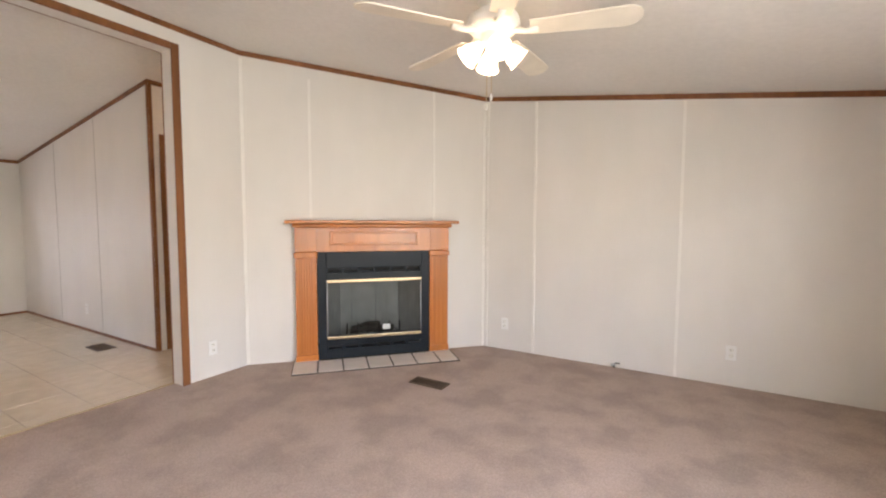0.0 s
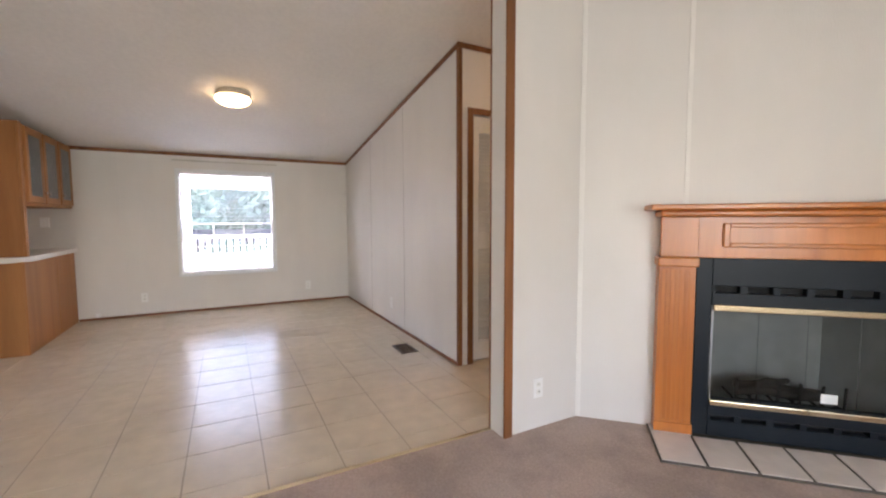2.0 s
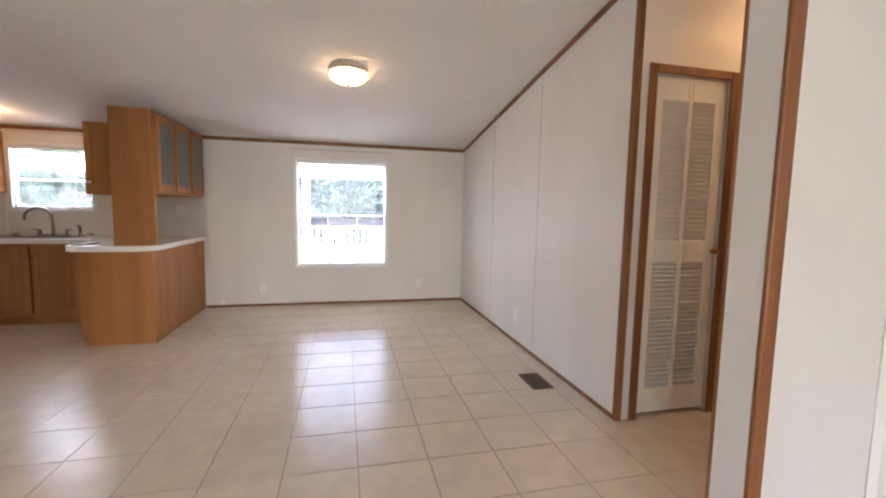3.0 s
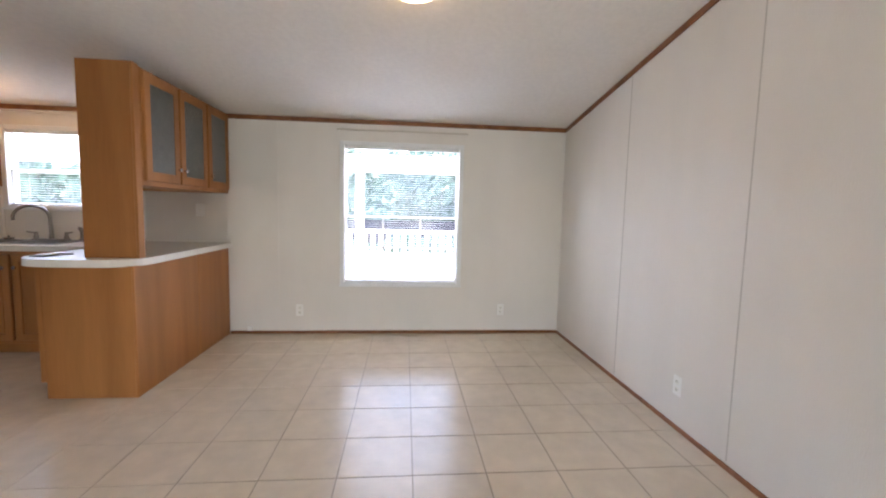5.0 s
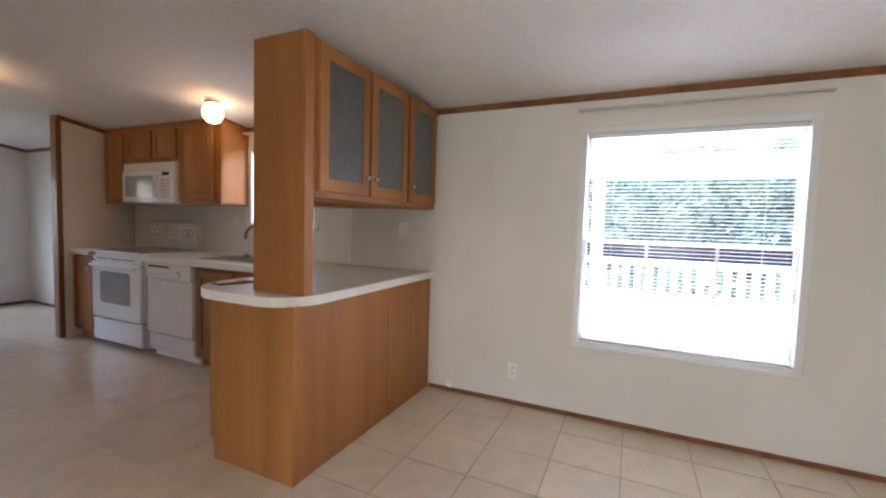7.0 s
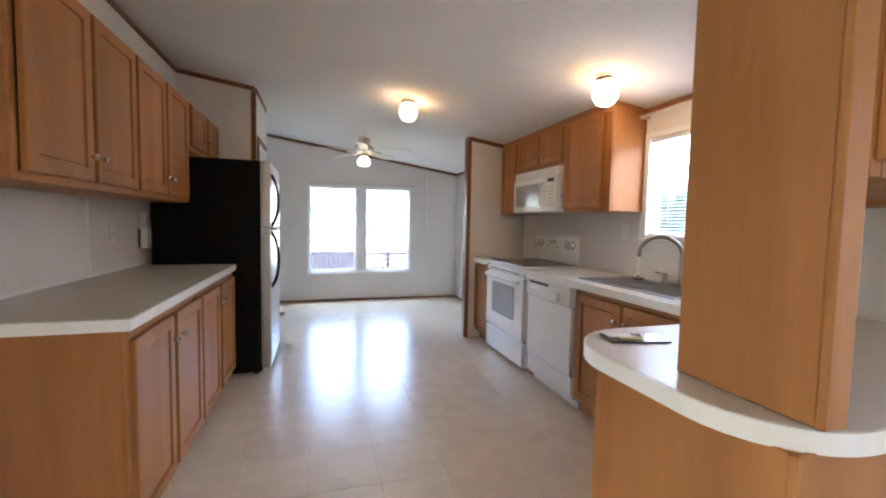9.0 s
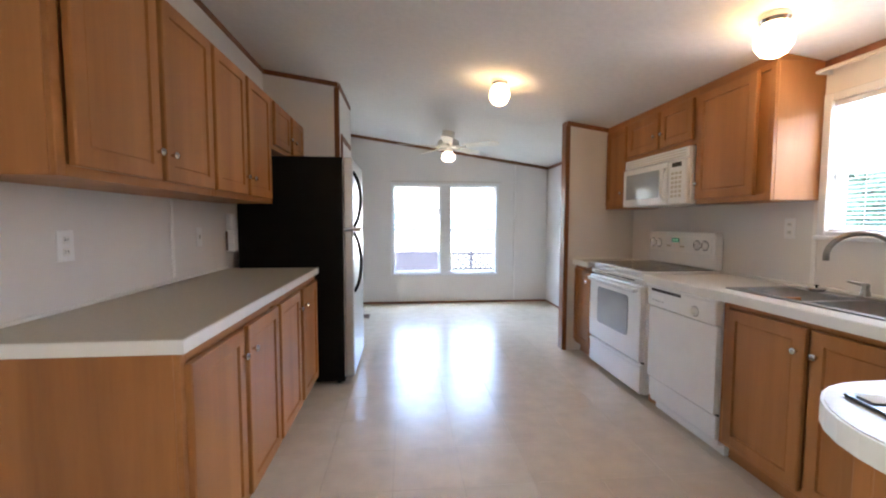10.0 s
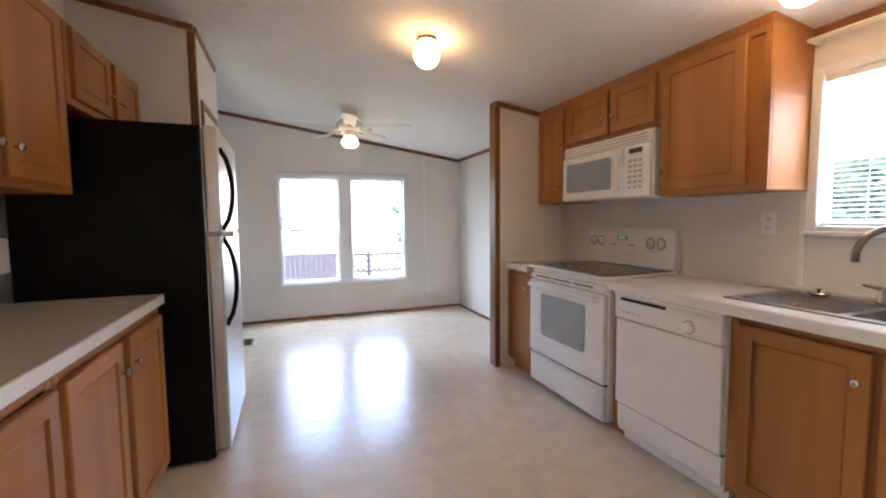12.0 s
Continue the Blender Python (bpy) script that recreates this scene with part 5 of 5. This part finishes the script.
def tree(x, y, h, r, seed):
    rng = random.Random(seed)
    e = thing("tree", pose(x, y, -0.6), "leafy green garden tree on the lawn", "tree", "garden trees")
    tb = tube([(0, 0, 0), (0.05, 0.02, h * 0.3), (0.0, 0.08, h * 0.6), (0.05, 0.05, h * 0.85)], [0.16, 0.12, 0.08, 0.03], 8)
    for k in range(6):
        a = rng.uniform(0, 6.28)
        z = h * rng.uniform(0.3, 0.6)
        tube([(0, 0, z), (r * 0.5 * math.cos(a), r * 0.5 * math.sin(a), z + h * 0.15), (r * 0.8 * math.cos(a), r * 0.8 * math.sin(a), z + h * 0.25)], [0.05, 0.035, 0.012], 6, tb)
    part("trunk", tb, M_BARK, e)
    vs, fs = [], []
    clumps = [(rng.gauss(0, r * 0.45), rng.gauss(0, r * 0.45), h * rng.uniform(0.32, 0.98), rng.uniform(0.25, 0.5) * r) for _ in range(26)]
    for cx, cy, cz, cr in clumps:
        for _ in range(260):
            d = Vector((rng.gauss(0, 1), rng.gauss(0, 1), rng.gauss(0, 0.8))).normalized() * cr * rng.uniform(0.6, 1.05)
            p = Vector((cx, cy, cz)) + d
            u = Vector((rng.gauss(0, 1), rng.gauss(0, 1), rng.gauss(0, 1))).normalized() * 0.17
            w = u.orthogonal().normalized() * 0.115
            i = len(vs)
            vs += [tuple(p - u), tuple(p + w), tuple(p + u), tuple(p - w)]
            fs.append((i, i + 1, i + 2, i + 3))
    me = bpy.data.meshes.new("crown")
    me.from_pydata(vs, [], fs)
    me.materials.append(M_LEAF)
    o = new("crown", me)
    o.parent = e
    return e


for i, (x, y, h, r) in enumerate(((-21, 2.5, 2.9, 1.3), (-23, 6.5, 3.3, 1.7), (-20, -1.5, 2.7, 1.2), (-24, -6, 3.3, 1.8), (-22, -10, 3.1, 1.7), (-26, 11, 3.6, 2.0), (-19, -14, 2.9, 1.5), (-25, 0.5, 3.1, 1.6), (-11.5, -20, 2.6, 1.3), (-17, -10.5, 3.2, 1.8), (-20, -17.5, 3.4, 2.0), (-18.5, 5.0, 2.6, 1.2), (-3, -24, 3.0, 1.6))):
    k = 1.4 if x < -18 and y > -8 else 1.0
    tree(x, y, h * k, r * (0.4 + 0.6 * k), i)


rng = random.Random(5)
hv, hf = [], []
for _ in range(26000):
    y = rng.uniform(-16, 12)
    z = rng.uniform(0.0, 1.0) ** 0.7 * (1.12 + 0.12 * math.sin(y * 2.1) + 0.08 * math.sin(y * 5.3))
    p = Vector((rng.gauss(0, 0.28), y, z))
    u = Vector((rng.gauss(0, 1), rng.gauss(0, 1), rng.gauss(0, 1))).normalized() * 0.07
    w = u.orthogonal().normalized() * 0.045
    i = len(hv)
    hv += [tuple(p - u), tuple(p + w), tuple(p + u), tuple(p - w)]
    hf.append((i, i + 1, i + 2, i + 3))
hme = bpy.data.meshes.new("hedge")
hme.from_pydata(hv, [], hf)
hme.materials.append(M_LEAF)
hdg = tagged(new("hedge", hme), "low green hedge row beyond the porch railing", "hedge", kind="stuff")
hdg.matrix_basis = pose(-14, 0, -0.6)


def house(m, w, d, h, label):
    e = thing("neighbour_house", m, label, "house", "neighbouring houses")
    part("wall", box(0, w, 0, d, 0, h), M_SIDING, e)
    r = bmesh.new()
    a = [r.verts.new(v) for v in ((-0.3, -0.3, h), (w + 0.3, -0.3, h), (w + 0.3, d + 0.3, h), (-0.3, d + 0.3, h), (-0.3, d / 2, h + 1.2), (w + 0.3, d / 2, h + 1.2))]
    for f in ((0, 1, 5, 4), (2, 3, 4, 5), (0, 4, 3), (1, 2, 5), (0, 3, 2, 1)):
        r.faces.new([a[i] for i in f])
    part("roof", r, M_ROOF, e)
    k = 1.0
    while k < w - 1.5:
        wn_ = part("window", box(k, k + 0.95, -0.05, 0.0, 1.0, 2.1), M_PVC, e)
        part("pane", box(k + 0.06, k + 0.89, -0.06, -0.0505, 1.06, 2.04), M_WINDARK, wn_)
        k += 2.6
    return e


house(pose(-33, 16, -0.6, 0, 0, 90) @ pose(-12, 0, 0) , 12, 6, 2.6, "pale single-storey house beyond the trees")
house(pose(-2, -27, -0.6, 0, 0, 180), 14, 6, 2.6, "pale single-storey house beyond the yard fence")
# boards added to stand in for an unclear dark band past the railing
sf = thing("yard_fence", pose(-16, -10, -0.6), "dark close boards added as the unclear dark band beyond the porch and hedge", "fence")
part("rail", box(-0.05, -0.0255, 0, 22, 1.2, 1.28), M_FENCE, sf)
sfb = bpy.data.meshes.new("fence_board")
sb = box(-0.025, 0.0, 0.0, 0.195, 0.0, 1.52)
sb.to_mesh(sfb)
sb.free()
sfb.materials.append(M_FENCE)
for i in range(110):
    o = new("fence_board", sfb)
    o.parent = sf
    o.matrix_basis = pose(0, i * 0.2, 0)
fn = thing("yard_fence", pose(-14, -15, -0.6), "dark yard fence, close boards beside crossed lattice", "fence")
part("rail", box(0, 14, -0.02, 0.02, 0.72, 0.79), M_FENCE, fn)
part("rail", box(0, 14, -0.02, 0.02, 0.2, 0.27), M_FENCE, fn)
def fence_board(name, bm, places):
    """One shared board mesh set up many times along the fence."""
    me = bpy.data.meshes.new(name)
    bm.to_mesh(me)
    bm.free()
    me.materials.append(M_FENCE)
    for m in places:
        o = new(name, me)
        o.parent = fn
        o.matrix_basis = m


# close boards on one half, crossed lattice slats on the other
fence_board("fence_board", box(0.0, 0.146, 0.0205, 0.035, 0.0, 0.84), [pose(7.0 + i * 0.15, 0, 0) for i in range(46)])
for lean, y in ((45, 0.0205), (-45, 0.0275)):
    fence_board("lattice_slat", box(-0.018, 0.018, y, y + 0.006, -0.46, 0.46), [pose(0.4 + i * 0.17, 0, 0.46, 0, lean, 0) for i in range(37)])
for i in range(8):
    part("post", box(i * 1.98, i * 1.98 + 0.09, -0.11, -0.0205, 0, 0.88, 0.004), M_FENCE, fn)

# ---- vinyl tiles, laid last ----
tmesh = {}


def vinyl_tile(x0, x1, y0, y1, dining):
    w, d = round(x1 - x0, 3), round(y1 - y0, 3)
    if (w, d, dining) not in tmesh:
        b = bmesh.new()
        # kitchen joints narrowed to imitate the glare that washes them out
        g = 0.0036 if dining else 0.0007
        quad_box(b, g, w - g, g, d - g, -0.003, 0.0)
        me = bpy.data.meshes.new("tile")
        b.to_mesh(me)
        b.free()
        me.materials.append(M_TILE)
        tmesh[(w, d, dining)] = me
    o = new("tile", tmesh[(w, d, dining)])
    o.parent = floor
    o.matrix_basis = pose(x0, y0, 0)


DX, DY = 0.332, 0.345
X0, Y0 = -6.345, 0.476
rest = bmesh.new()
i0, i1 = math.floor((XW - X0) / DX), math.ceil((XR - 0.056 - X0) / DX)
j0, j1 = math.floor((YS - Y0) / DY), math.ceil((YN - Y0) / DY)
for i in range(i0, i1):
    for j in range(j0, j1):
        x0, x1 = max(XW, X0 + i * DX), min(XR - 0.056, X0 + (i + 1) * DX)
        y0, y1 = max(YS, Y0 + j * DY), min(YN, Y0 + (j + 1) * DY)
        if x1 - x0 < 0.01 or y1 - y0 < 0.01:
            continue
        near = (y0 > -1.6 and y1 < 2.05) or (x1 > -7.35 and x0 < -5.0 and -5.2 < y0)
        if near:
            vinyl_tile(x0, x1, y0, y1, y0 > -1.5)
        else:
            # far joints thinned for the same washed-out glare
            g = 0.0007
            quad_box(rest, x0 + g, x1 - g, y0 + g, y1 - g, -0.003, 0.0)
far = obj("far_tiles", rest, M_TILE)
far.parent = floor
far["kind"] = "stuff"
far["label"] = "cream vinyl tiles farther off"
